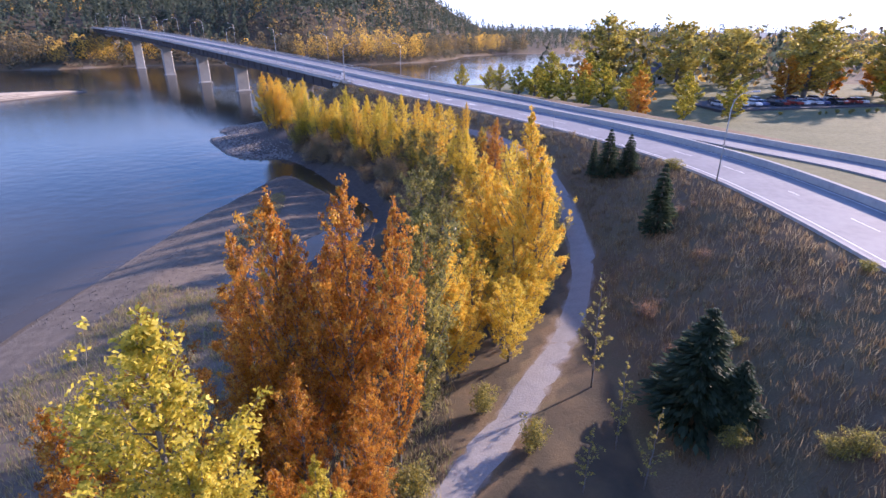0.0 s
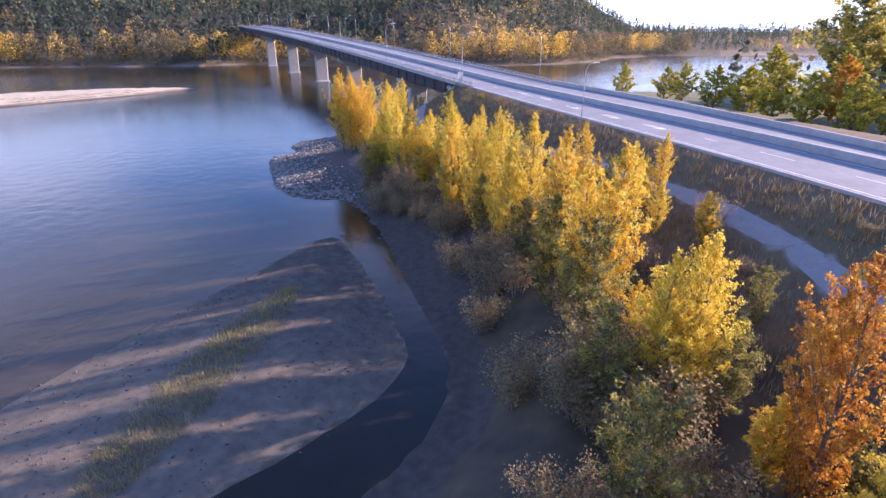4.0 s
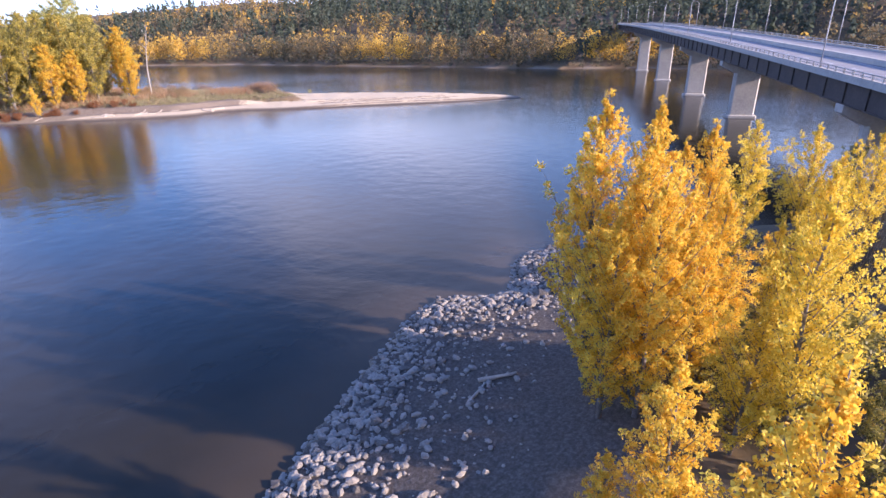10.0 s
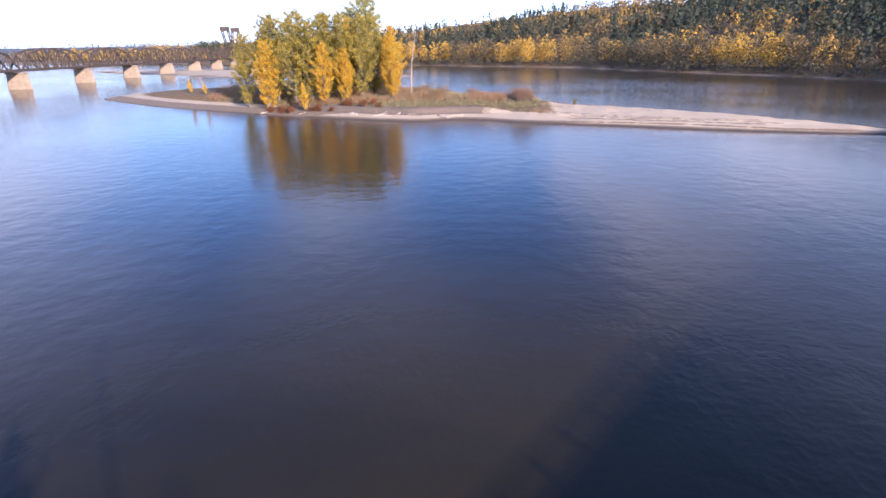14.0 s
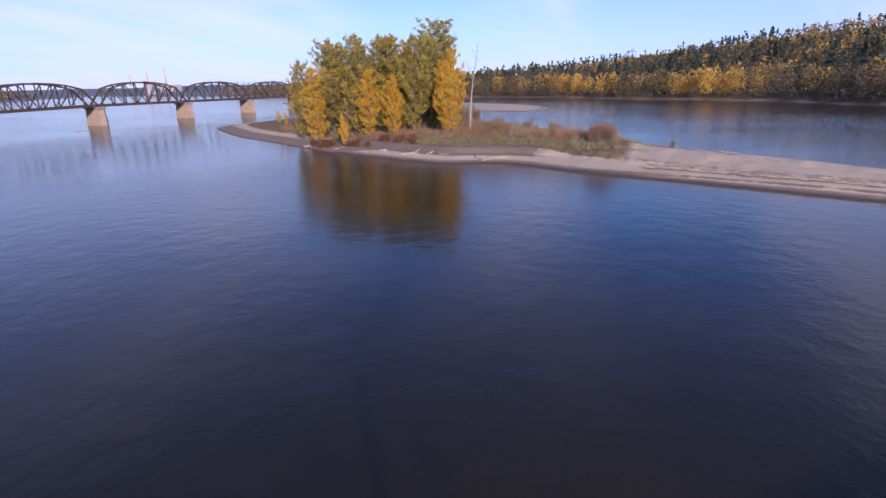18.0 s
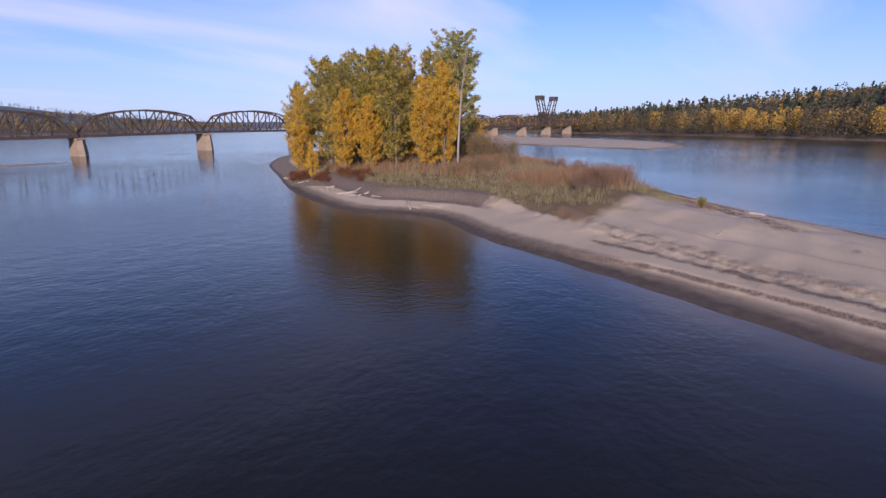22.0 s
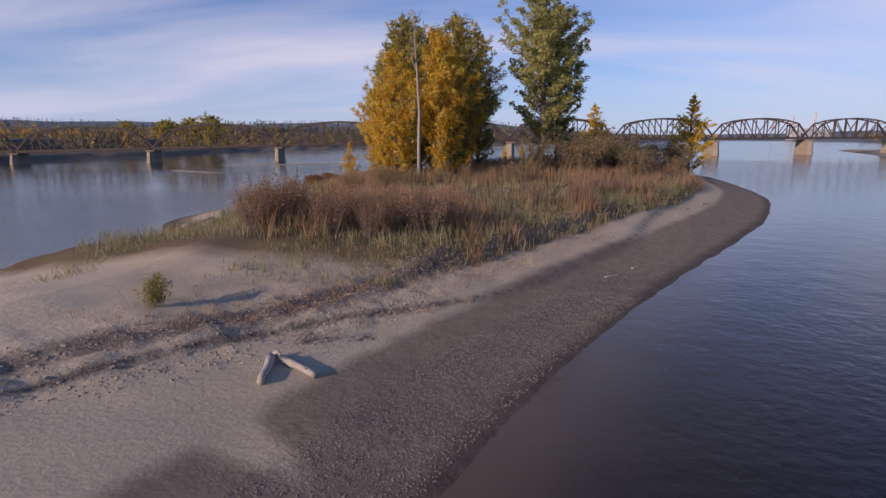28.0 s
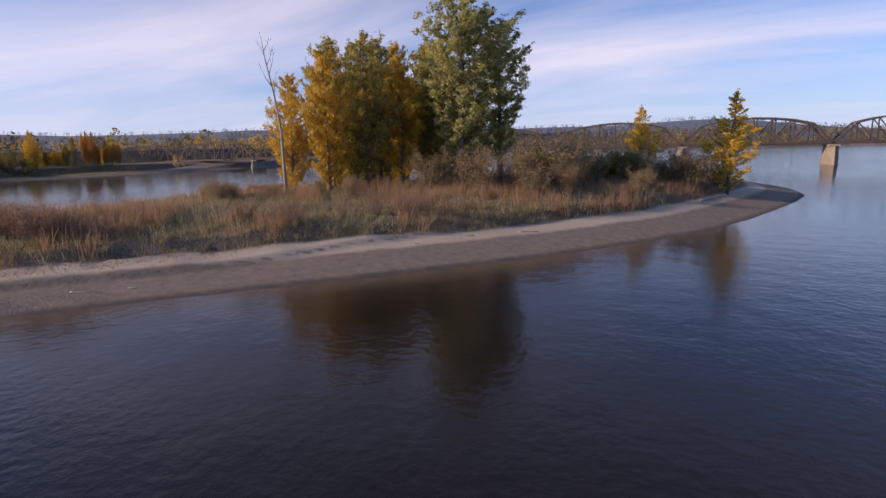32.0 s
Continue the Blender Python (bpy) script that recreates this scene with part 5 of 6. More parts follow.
scatter_bushes(red, 1.6, band(20, [(-207.5, 92), (-205, 102), (-203, 112), (-201.5, 124)], 1.2, 0.9, 1.7), rng)
# the row before the parking lot is added for its shaded embankment
scatter_bushes(leafy, 2.4, band(12, [(2, 18), (6, 38), (8, 50), (7, 66)], 2.5, 1.2, 2.6) + band(8, [(-33, 118), (-38, 128), (-42, 138)], 2.0, 1.5, 3.5)
               + band(10, [(-244, 112), (-252, 100), (-258, 88)], 4.0, 3.0, 5.5) + band(14, [(60, 130), (86, 136), (113, 142)], 0.8, 0.6, 1.0) + [(-205.5, 176.0, 1.3, 0.8), (-35.0, 115.5, 2.6, 1.2), (-37.0, 118.0, 2.2, 1.2)], rng)


# ---------------------------------------------------------------- island trees
cotton = make_tree("cottonwood", "tall olive and yellow cottonwood on the river island", 21, 24, 5.4, 21000, L_OLIVE, 0.17, 90, 0.05, 0.8, 0.35, (0.62, 0.2), group="island cottonwoods", full=0.35, tip=0.5)
stand(cotton, 24, [(-215, 112.5, 26.8, 0.85, 75), (-213, 104, 25.0, 0.8, 330), (-221, 99, 28.0, 0.9, 140), (-214.5, 118, 26.5, 0.85, 0), (-217, 108, 27.0, 0.95, 50), (-222, 120, 26.5, 0.8, 110), (-213.5, 99, 25.5, 0.9, 170), (-219, 92, 27.0, 0.95, 200), (-227, 104, 27.5, 0.9, 230), (-226, 88, 25.5, 0.9, 290), (-216, 84, 22.0, 0.8, 20)], 1.05)
amber = make_tree("amber_cottonwood", "cottonwood with amber and yellow leaves down to the ground", 22, 18, 4.4, 20000, L_AMBER, 0.15, 84, 0.03, 0.8, 0.3, (0.6, 0.2), group="amber cottonwoods", full=0.35, tip=0.55)
stand(amber, 18, [(-211.5, 114, 17.5, 0.8, 120), (-213.5, 126.5, 20.5, 0.85, 0), (-219.5, 126.0, 23.5, 0.8, 70), (-223.5, 112, 26.0, 0.75, 150), (-210.5, 108, 19.0, 0.8, 210), (-211.0, 92, 20.0, 0.8, 300)])
big = make_tree("green_cottonwood", "very tall green cottonwood with a bare lower trunk", 31, 29, 4.6, 27000, L_GREEN, 0.17, 80, 0.16, 1.0, 0.45, (0.66, 0.22), full=0.62, tip=0.42)
stand(big, 29, [(-235.1, 116.3, 31.5, 0.9, 0), (-239.2, 110.5, 28.0, 0.85, 120)], 1.45)
fir_yellow = make_tree("larch", "small upright tree with bright orange-yellow leaves", 33, 14, 2.0, 9000, L_GOLD, 0.11, 80, 0.05, 1.0, 0.15, (0.6, 0.12))
stand(fir_yellow, 14, [(-270.5, 92.7, 18.0, 1.6, 0), (-256.7, 77.8, 17.0, 1.9, 90), (-205, 104, 9.0, 1.2, 40), (-245, 52, 8, 1.3, 10), (-239, 60, 7.5, 1.3, 80)])


def snag():
    """A tall dead tree with a few bare forks."""
    rng = np.random.RandomState(77)
    t = thing("dead_tree", "tall bare grey dead tree among the shrubs", "tree", at=(-216.6, 131.6, flat_ground_at(-216.6, 131.6) - 0.1))
    main = [(0, 0, 0), (0.05, 0.1, 4), (-0.1, 0.3, 8.5), (0.1, 0.9, 13), (0.35, 1.7, 17), (0.45, 2.3, 20.5)]
    v, f = tube(main, [0.24, 0.2, 0.16, 0.11, 0.06, 0.015], 8)
    mesh_object("trunk", v, f, M_BARE, t, smooth=True)
    for h, az, ln, up in ((8.5, 0.2, 2.6, 0.5), (10, 2.2, 2.2, 0.9), (11.5, 3.9, 3.2, 1.3), (13, 5.2, 3.4, 1.5), (14, 1.2, 3.0, 1.6), (15.5, 2.9, 2.6, 1.6), (16.5, 4.5, 2.4, 1.8), (17.5, 0.4, 2.0, 1.6), (18.2, 3.4, 1.7, 1.5)):
        k = np.interp(h, [p[2] for p in main], range(6))
        i = min(int(k), 4)
        a = np.array(main[i]) * (1 - k + i) + np.array(main[i + 1]) * (k - i)
        d = np.array((math.cos(az), math.sin(az), up))
        d /= np.linalg.norm(d)
        pts = [a, a + d * ln * 0.5 + rng.normal(size=3) * 0.08, a + d * ln + (0, 0, 0.35)]
        v, f = tube(pts, [0.06, 0.035, 0.008], 5)
        for q in range(3):
            tw = pts[1] + (pts[2] - pts[1]) * rng.uniform(0, 0.8)
            v2, f2 = tube([tw, tw + d * 0.5 + rng.normal(size=3) * 0.35 + (0, 0, 0.3)], [0.018, 0.004], 4)
            f += [tuple(i2 + len(v) for i2 in g) for g in f2]
            v += v2
        mesh_object("branch", v, f, M_BARE, t, smooth=True)



def bare_boughs(x, y, z, n, label, seed, az0):
    """Leafless pale boughs fanning out of the brush."""
    rng = np.random.RandomState(seed)
    t = thing("dead_branch", label, "branches", at=(x, y, z))
    for k in range(n):
        az, ln = az0 + rng.uniform(-0.9, 0.9), rng.uniform(2.0, 4.2)
        d = np.array((math.cos(az), math.sin(az), rng.uniform(0.5, 1.3)))
        d = d / np.linalg.norm(d)
        pts = [np.array((0, 0, -0.3)), d * ln * 0.5 + rng.normal(size=3) * 0.1, d * ln + (0, 0, -0.2)]
        v, f = tube(pts, [0.045, 0.028, 0.006], 5)
        for q in range(4):
            tw = pts[1] + (pts[2] - pts[1]) * rng.uniform(-0.5, 0.8)
            v2, f2 = tube([tw, tw + d * 0.5 + rng.normal(size=3) * 0.3], [0.014, 0.004], 4)
            f += [tuple(i + len(v) for i in g) for g in f2]
            v += v2
        mesh_object("bough", v, f, M_BARE, t)


snag()
bare_boughs(-29.6, 112.6, flat_ground_at(-29.6, 112.6) + 0.2, 8, "pale leafless boughs of a dead bush on the bank", 78, 3.6)
bare_boughs(10.0, 158.0, flat_ground_at(10.0, 158.0), 5, "thin bare dead tree beside the highway", 79, 1.4)

# ---------------------------------------------------------------- trees past the road
dark = make_tree("dark_poplar", "large dark olive-leaved tree behind the highway", 61, 18, 5.6, 6500, L_OLIVE, 0.32, 48, 0.08, 0.8, 0.35, (0.76, 0.25), group="trees behind the highway", full=0.4, tip=0.5)
stand(dark, 18, [(49, 200, 31, 0.85, 0), (66, 178, 29, 0.9, 130), (98, 165, 29, 1.0, 200), (80, 172, 27, 0.9, 250), (118, 160, 28, 1.0, 310), (62, 215, 27, 1.0, 90), (110, 185, 27, 1.0, 160), (92, 205, 27, 1.0, 220), (-62, -228, 29, 0.9, 10), (-42, -240, 28, 0.9, 100), (-18, -252, 27, 0.9, 190), (24, -274, 27, 0.9, 280)], 1.6)
mixed_tree = make_tree("turning_poplar", "yellow-green turning poplar behind the highway", 62, 11, 3.4, 4500, L_LIME, 0.22, 38, 0.04, 0.8, 0.18, (0.32, 0.22), group="turning poplars")
stand(mixed_tree, 11, [(-1.5, 197, 15.0, 0.7, 0), (8, 187, 15.0, 0.9, 60), (11.5, 183, 16.0, 0.9, 130), (17, 174, 16.0, 1.0, 200), (21, 165, 16.5, 1.0, 20), (24.5, 158, 17.5, 1.0, 90), (27.5, 150, 16.5, 0.8, 160), (30.5, 139, 17, 0.8, 250), (36.5, 144, 18.5, 0.9, 310),
                       (40, 136, 15, 0.8, 30), (26, 172, 20, 1.0, 100), (114, 152, 17, 1.0, 200), (46, 150, 19, 0.9, 10), (36, 165, 20, 1.0, 70), (56, 140, 17, 0.9, 300), (62, 128, 16, 0.9, 40), (50, 124, 14, 0.8, 140)], 1.45)
copper = make_tree("copper_poplar", "copper-orange poplar behind the highway", 63, 11, 3.0, 4500, L_ORANGE, 0.22, 36, 0.04, 0.9, 0.18, (0.6, 0.2), group="copper trees")
stand(copper, 11, [(40.5, 126, 18.0, 0.8, 0), (33, 152, 19, 0.8, 20), (90, 160, 20, 1.0, 90), (106, 168, 21, 1.0, 180), (53, 170, 18, 0.9, 240), (122, 172, 20, 1.0, 60)], 1.4)

# ---------------------------------------------------------------- far woods
def woods(name, label, spots, heights, tints, quads, seed, mat=None, width=0.26, top=0.55):
    """Many trees as clumps of leaf quads, in one mesh."""
    rng = np.random.RandomState(seed)
    n = len(spots)
    z = ground_height(spots[:, 0], spots[:, 1])
    k = quads
    u = rng.uniform(0, 1, (n, k))
    con = (tints < 0.3)[:, None]
    prof = np.where(con, (1 - u) ** 0.9 * 0.75, np.sin(np.clip(u * 0.9 + 0.08, 0, 1) * math.pi) ** 0.6)
    az = rng.uniform(0, 6.283, (n, k))
    rad = heights[:, None] * width * prof * np.sqrt(rng.uniform(0.1, 1, (n, k)))
    lo = np.where(con, 0.03, 0.1)
    c = np.stack([spots[:, 0:1] + rad * np.cos(az), spots[:, 1:2] + rad * np.sin(az), z[:, None] + heights[:, None] * (lo + (1 - lo) * u)], -1).reshape(-1, 3)
    m = n * k
    a = rng.normal(size=(m, 3))
    a /= np.linalg.norm(a, axis=1)[:, None]
    b = np.cross(a, rng.normal(size=(m, 3)))
    b /= np.linalg.norm(b, axis=1)[:, None]
    s = (np.repeat(heights, k) * rng.uniform(0.05, 0.11, m) * (26 / k) ** 0.5)[:, None]
    a, b = a * s, b * s * 0.8
    v = np.stack([c - a, c + b, c + a, c - b], 1).reshape(-1, 3)
    t = np.clip(np.repeat(tints, k) + rng.normal(size=m) * 0.06, 0, 1)
    ob = mesh_object(name, v, np.arange(4 * m).reshape(-1, 4), mat or L_FAR, tint=np.repeat(t, 4))
    return tagged(ob, label, "woods", kind="stuff")


def sample(n, box4, keep, seed):
    rng = np.random.RandomState(seed)
    got = []
    count = 0
    while count < n:
        p = np.stack([rng.uniform(box4[0], box4[1], 6000), rng.uniform(box4[2], box4[3], 6000)], 1)
        p = p[keep(p[:, 0], p[:, 1])]
        got.append(p)
        count += len(p)
    return np.vstack(got)[:n]


rng = np.random.RandomState(90)
# a front row of golden poplars and dim brush on the far bank
front = sample(600, (-720, 60, -200, 760), lambda x, y: np.abs(signed(x, y, FAR_LAND) - 22) < 14, 91)
patch = wave_noise(front[:, 0], front[:, 1], 130, 11)
ft = np.where(patch > 0.1, 0.86, 0.5) + rng.normal(size=len(front)) * 0.12
woods("far_bank_trees", "row of golden poplars along the far river bank", front, rng.uniform(11, 20, len(front)), np.clip(ft, 0.32, 1), 150, 92, width=0.28)
brush = sample(900, (-720, 60, -200, 760), lambda x, y: np.abs(signed(x, y, FAR_LAND) - 6) < 5, 93)
woods("far_bank_brush", "dim leafless brush at the far waterline", brush, rng.uniform(3.0, 8.0, len(brush)), np.clip(0.40 + rng.normal(size=len(brush)) * 0.05, 0.32, 0.6), 26, 94, width=0.5)
hill = sample(6400, (-900, 420, -260, 1150), lambda x, y: (lambda d: (d > 30) & (d < 380))(signed(x, y, FAR_LAND)), 95)
mixn = wave_noise(hill[:, 0], hill[:, 1], 170, 12) + 0.4 * wave_noise(hill[:, 0], hill[:, 1], 60, 13)
ht = np.where(mixn > 0.25, 0.14, np.where(mixn > -0.4, 0.47, 0.72)) + rng.normal(size=len(hill)) * 0.12
upper = step(70, 130, signed(hill[:, 0], hill[:, 1], FAR_LAND)) * step(330, 420, hill[:, 1])
ht = np.where(rng.uniform(size=len(hill)) < 0.8 * upper, 0.12 + 0.04 * rng.normal(size=len(hill)), ht)
ht = np.where(np.abs(ht - 0.3) < 0.02, 0.36, ht)
woods("hill_woods", "wooded hillside of dark spruce and golden poplar", hill, np.where(ht < 0.3, rng.uniform(14, 22, len(hill)), rng.uniform(11, 17, len(hill))) * (1 - 0.5 * step(-120, 60, hill[:, 0])), np.clip(ht, 0.03, 1), 34, 96, width=0.33)
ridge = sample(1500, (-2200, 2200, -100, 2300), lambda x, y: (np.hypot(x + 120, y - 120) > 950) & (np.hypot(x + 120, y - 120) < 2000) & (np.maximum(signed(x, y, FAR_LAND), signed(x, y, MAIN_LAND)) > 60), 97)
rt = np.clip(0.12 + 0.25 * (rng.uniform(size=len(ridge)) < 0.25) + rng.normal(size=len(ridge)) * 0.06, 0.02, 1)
# leaf colour carries the blue of haze
woods("ridge_woods", "dark spruce woods on the distant ridge, coloured with distance haze", ridge, rng.uniform(12, 18, len(ridge)), np.clip(rt * 2, 0, 1), 16, 98, mat=L_RIDGE, width=0.4)
south = sample(520, (-80, 260, -420, 30), lambda x, y: (signed(x, y, MAIN_LAND) > 7) & ((x > 45) | (y < -12) | (x < -24)) & (np.hypot(x + 8, y + 46) > 12), 99)
st = np.clip(np.where(rng.uniform(size=len(south)) < 0.55, 0.72, 0.45) + rng.normal(size=len(south)) * 0.12, 0.32, 1)
woods("south_bank_woods", "brown and golden poplars along the south bank", south, np.where(south[:, 1] > -20, rng.uniform(4, 8, len(south)), rng.uniform(7, 15, len(south))), st, 60, 100)
east = sample(1300, (30, 430, -60, 520), lambda x, y: (signed(x, y, MAIN_LAND) > 12) & (np.hypot(x - 90, y - 140) > 50) & (x + 0.35 * y > 112), 101)
et = np.clip(np.where(rng.uniform(size=len(east)) < 0.4, 0.14, 0.5) + rng.normal(size=len(east)) * 0.15, 0.03, 1)
woods("east_woods", "mixed autumn woods beyond the highway", east, rng.uniform(9, 18, len(east)), et, 30, 102, width=0.34)
southwest = sample(1100, (-1000, -250, -900, -60), lambda x, y: (lambda d: (d > 8) & (d < 260))(signed(x, y, FAR_LAND)), 103)
woods("upstream_woods", "low yellow woods on the upstream bank", southwest, rng.uniform(8, 16, len(southwest)), np.clip(0.62 + rng.normal(size=len(southwest)) * 0.16, 0.32, 1), 30, 104, width=0.34)
downriver = sample(1500, (-900, 300, -1250, -330), lambda x, y: (lambda d: (d > 5) & (d < 330))(signed(x, y, MAIN_LAND)), 105)
dt = np.where(rng.uniform(size=len(downriver)) < 0.2, 0.2, 0.56) + rng.normal(size=len(downriver)) * 0.12
woods("bend_woods", "brown and dark woods beyond the river bend", downriver, rng.uniform(9, 15, len(downriver)), np.clip(dt, 0.03, 1), 24, 106, width=0.36)


# ---------------------------------------------------------------- grass
def tufts(name, label, spots, lo, hi, blades, mat, seed, spread=0.35, tint0=0.5, category="grass"):
    rng = np.random.RandomState(seed)
    n, k = len(spots), blades
    m = n * k
    z = ground_height(spots[:, 0], spots[:, 1])
    base = np.repeat(np.stack([spots[:, 0], spots[:, 1], z - 0.03], 1), k, 0) + np.concatenate([rng.normal(size=(m, 2)) * spread * 0.5, np.zeros((m, 1))], 1)
    h = rng.uniform(lo, hi, m)[:, None]
    lean = np.concatenate([rng.normal(size=(m, 2)) * 0.28, np.ones((m, 1))], 1) * h
    az = rng.uniform(0, 6.283, m)
    w = np.stack([np.cos(az), np.sin(az), np.zeros(m)], 1) * (0.014 + 0.012 * h)
    v = np.stack([base - w, base + w, base + lean * 0.6 + w * 0.7, base + lean], 1).reshape(-1, 3)
    t = np.repeat(np.clip(tint0 + np.repeat(rng.normal(size=n) * 0.16, k) + rng.normal(size=m) * 0.12, 0, 1), 4)
    ob = mesh_object(name, v, np.arange(4 * m).reshape(-1, 4), mat, tint=t)
    return tagged(ob, label, category, kind="stuff")


def slope_zone(x, y):
    d, s, side = line_distance(x, y, EDGE)
    dp, _, _ = line_distance(x, y, PATHWAY)
    return (side < 0) & (d < 17) & (d > 1) & (dp > 1.6) & (signed(x, y, MAIN_LAND) > 6) & ((x - ABUT[0]) * U[0] + (y - ABUT[1]) * U[1] < 14)


g1 = sample(9000, (-60, 34, 8, 180), slope_zone, 110)
slope_spots = [(x, y, rng.uniform(0.5, 1.5), rng.uniform(1.0, 1.6)) for x, y in sample(34, (-60, 34, 8, 180), slope_zone, 141)]
scatter_bushes(copy_thing(russet, pose(0, 0, 0)), 2.6, slope_spots[:16], rng)
scatter_bushes(copy_thing(leafy, pose(0, 0, 0)), 2.4, slope_spots[16:26], rng)
scatter_bushes(copy_thing(willow, pose(0, 0, 0)), 3.0, slope_spots[26:], rng)
tufts("slope_grass", "dry brown grass on the road embankment", g1, 0.2, 0.75, 9, L_GRASS, 111, 0.5, 0.35)
g2 = sample(5200, (-275, -196, 70, 168), lambda x, y: (signed(x, y, ISLAND) > 8.5) & (x + 262 > 0) & (y < 167), 112)
tufts("island_grass", "tall pale dry grass on the river island", g2, 0.4, 1.1, 9, L_SEDGE, 113, 0.45, 0.5)
g3 = sample(1500, (-275, -196, 60, 166), lambda x, y: (signed(x, y, ISLAND) > 9) & (wave_noise(x, y, 18, 21) > -0.1) & (x < -206) & (((x + 226) / 14) ** 2 + ((y - 143) / 6) ** 2 > 1), 114)
tufts("island_willow_shoots", "upright russet-brown willow shoots on the island", g3, 0.8, 2.0, 17, L_RUSSET, 115, 0.8, 0.62, "shrub")
g4 = sample(1300, (-36, -12, 50, 92), lambda x, y: (np.hypot((x + 27 - (y - 72) * -0.12) / 2.2, (y - 71) / 13) < 1.0), 116)
tufts("bar_weeds", "yellow-green weeds along the gravel bar", g4, 0.15, 0.5, 6, L_GRASS, 117, 0.4, 0.8)
upland = sample(2600, (-2200, 2200, -2200, -100), lambda x, y: (np.hypot(x + 120, y - 120) > 950) & (np.hypot(x + 120, y - 120) < 1900) & (np.maximum(signed(x, y, FAR_LAND), signed(x, y, MAIN_LAND)) > 60), 107)
# same haze-blue painted leaves on the hills upriver
woods("upland_woods", "dark woods on the low hills upriver, coloured blue-green with distance haze", upland, rng.uniform(7, 11, len(upland)), np.clip(0.2 + 0.2 * np.random.RandomState(108).normal(size=len(upland)), 0.0, 0.9), 30, 109, mat=L_RIDGE, width=0.6)
g5 = sample(6000, (-34, 6, 14, 49), lambda x, y: (signed(x, y, MAIN_LAND) > 0.8) & (x < 3) & (x > -30 + (49 - y) * -0.1), 118)
tufts("bank_grass", "bleached tufted grass on the low bank", g5, 0.25, 0.7, 8, L_GRASS, 119, 0.5, 0.78)
g6 = sample(1100, (-232, -198, 145, 178), lambda x, y: (signed(x, y, ISLAND) > 6) & (line_distance(x, y, WRACK)[0] < 4.5 * np.random.RandomState(3).uniform(size=x.shape)), 120)
g7 = sample(3200, (-262, -198, 110, 172), lambda x, y: (lambda d: (d > 9.0) & (d < 16.5))(signed(x, y, ISLAND)) & (y > 124), 122)
tufts("island_green_grass", "short green grass along the island's sandy edge", g7, 0.15, 0.42, 9, L_SEDGE, 123, 0.6, 0.82)
tufts("sand_plants", "scattered reddish low plants on the sand", g6, 0.1, 0.3, 4, L_RUSSET, 121, 0.3, 0.4)


def near_line(n, line, width, seed):
    r = np.random.RandomState(seed)
    a = r.uniform(0, len(line) - 1.001, n)
    k = a.astype(int)
    return line[k] + (line[k + 1] - line[k]) * (a - k)[:, None] + r.normal(size=(n, 2)) * width


litter = np.vstack([near_line(700, RIDGE, 0.9, 131), near_line(900, FLOOD, 0.35, 132), near_line(1400, WRACK, 1.5, 133), near_line(260, LEDGES[3], 0.3, 134), near_line(200, LEDGES[0], 0.2, 135)])
tufts("flood_litter", "thin dark twigs and roots left on the sand", litter, 0.03, 0.11, 4, L_WILLOW, 136, 0.3, 0.15, "debris")

# ---------------------------------------------------------------- stones
def stone_mesh(seed):
    rng = np.random.RandomState(seed)
    bm = bmesh.new()
    bmesh.ops.create_icosphere(bm, subdivisions=1, radius=1.0)
    sc = rng.uniform(0.6, 1.1, 3) * (1.0, 0.8, 0.55)
    for v in bm.verts:
        v.co = Vector([c * s for c, s in zip(v.co, sc)]) * rng.uniform(0.82, 1.14)
    me = bpy.data.meshes.new("stone")
    bm.to_mesh(me)
    bm.free()
    me.materials.append(M_ROCK)
    return me


STONES = [stone_mesh(200 + i) for i in range(8)]
riprap = thing("riprap", "heap of pale angular boulders along the gravel spit", "rocks")
rng = np.random.RandomState(210)
rim = sample(300, (-72, -40, 106, 156), lambda x, y: (signed(x, y, MAIN_LAND) > -0.3) & (signed(x, y, MAIN_LAND) < 4.2) & (x + (y - 120) * 0.45 < -41), 211)
for x, y in rim:
    ob = new("stone", STONES[rng.randint(8)])
    ob.parent = riprap
    s = rng.uniform(0.18, 0.5) * (1.5 if rng.uniform() < 0.12 else 1)
    ob.matrix_basis = pose(x, y, flat_ground_at(x, y) + 0.1 * s, rng.uniform(-20, 20), rng.uniform(-20, 20), rng.uniform(0, 360)) @ Matrix.Diagonal((s, s, s, 1))


boulder = new("boulder", STONES[2])
boulder.matrix_basis = pose(-9.0, 45.6, flat_ground_at(-9.0, 45.6) + 0.25, 8, 5, 40) @ Matrix.Diagonal((1.6, 1.4, 1.8, 1))
tagged(boulder, "dark angular boulder on the grassy bank", "rock")


def rubble(name, label, spots, lo, hi, seed, sink=0.15, mat=None):
    """Many small stones in one mesh."""
    rng = np.random.RandomState(seed)
    base = [np.array([v.co[:] for v in m.vertices]) for m in STONES]
    faces = [np.array([p.vertices[:] for p in m.polygons]) for m in STONES]
    z = ground_height(spots[:, 0], spots[:, 1])
    V, F, n = [], [], 0
    for (x, y), zz in zip(spots, z):
        k = rng.randint(8)
        s = lo + (hi - lo) * rng.uniform() ** 2.2
        a = rng.uniform(0, 6.283)
        r = np.array(((math.cos(a), -math.sin(a), 0), (math.sin(a), math.cos(a), 0), (0, 0, 1)))
        V.append(base[k] @ r.T * s + (x, y, zz + s * sink))
        F.append(faces[k] + n)
        n += len(base[k])
    ob = mesh_object(name, np.vstack(V), np.vstack(F), mat or M_ROCK)
    return tagged(ob, label, "rocks", kind="stuff")


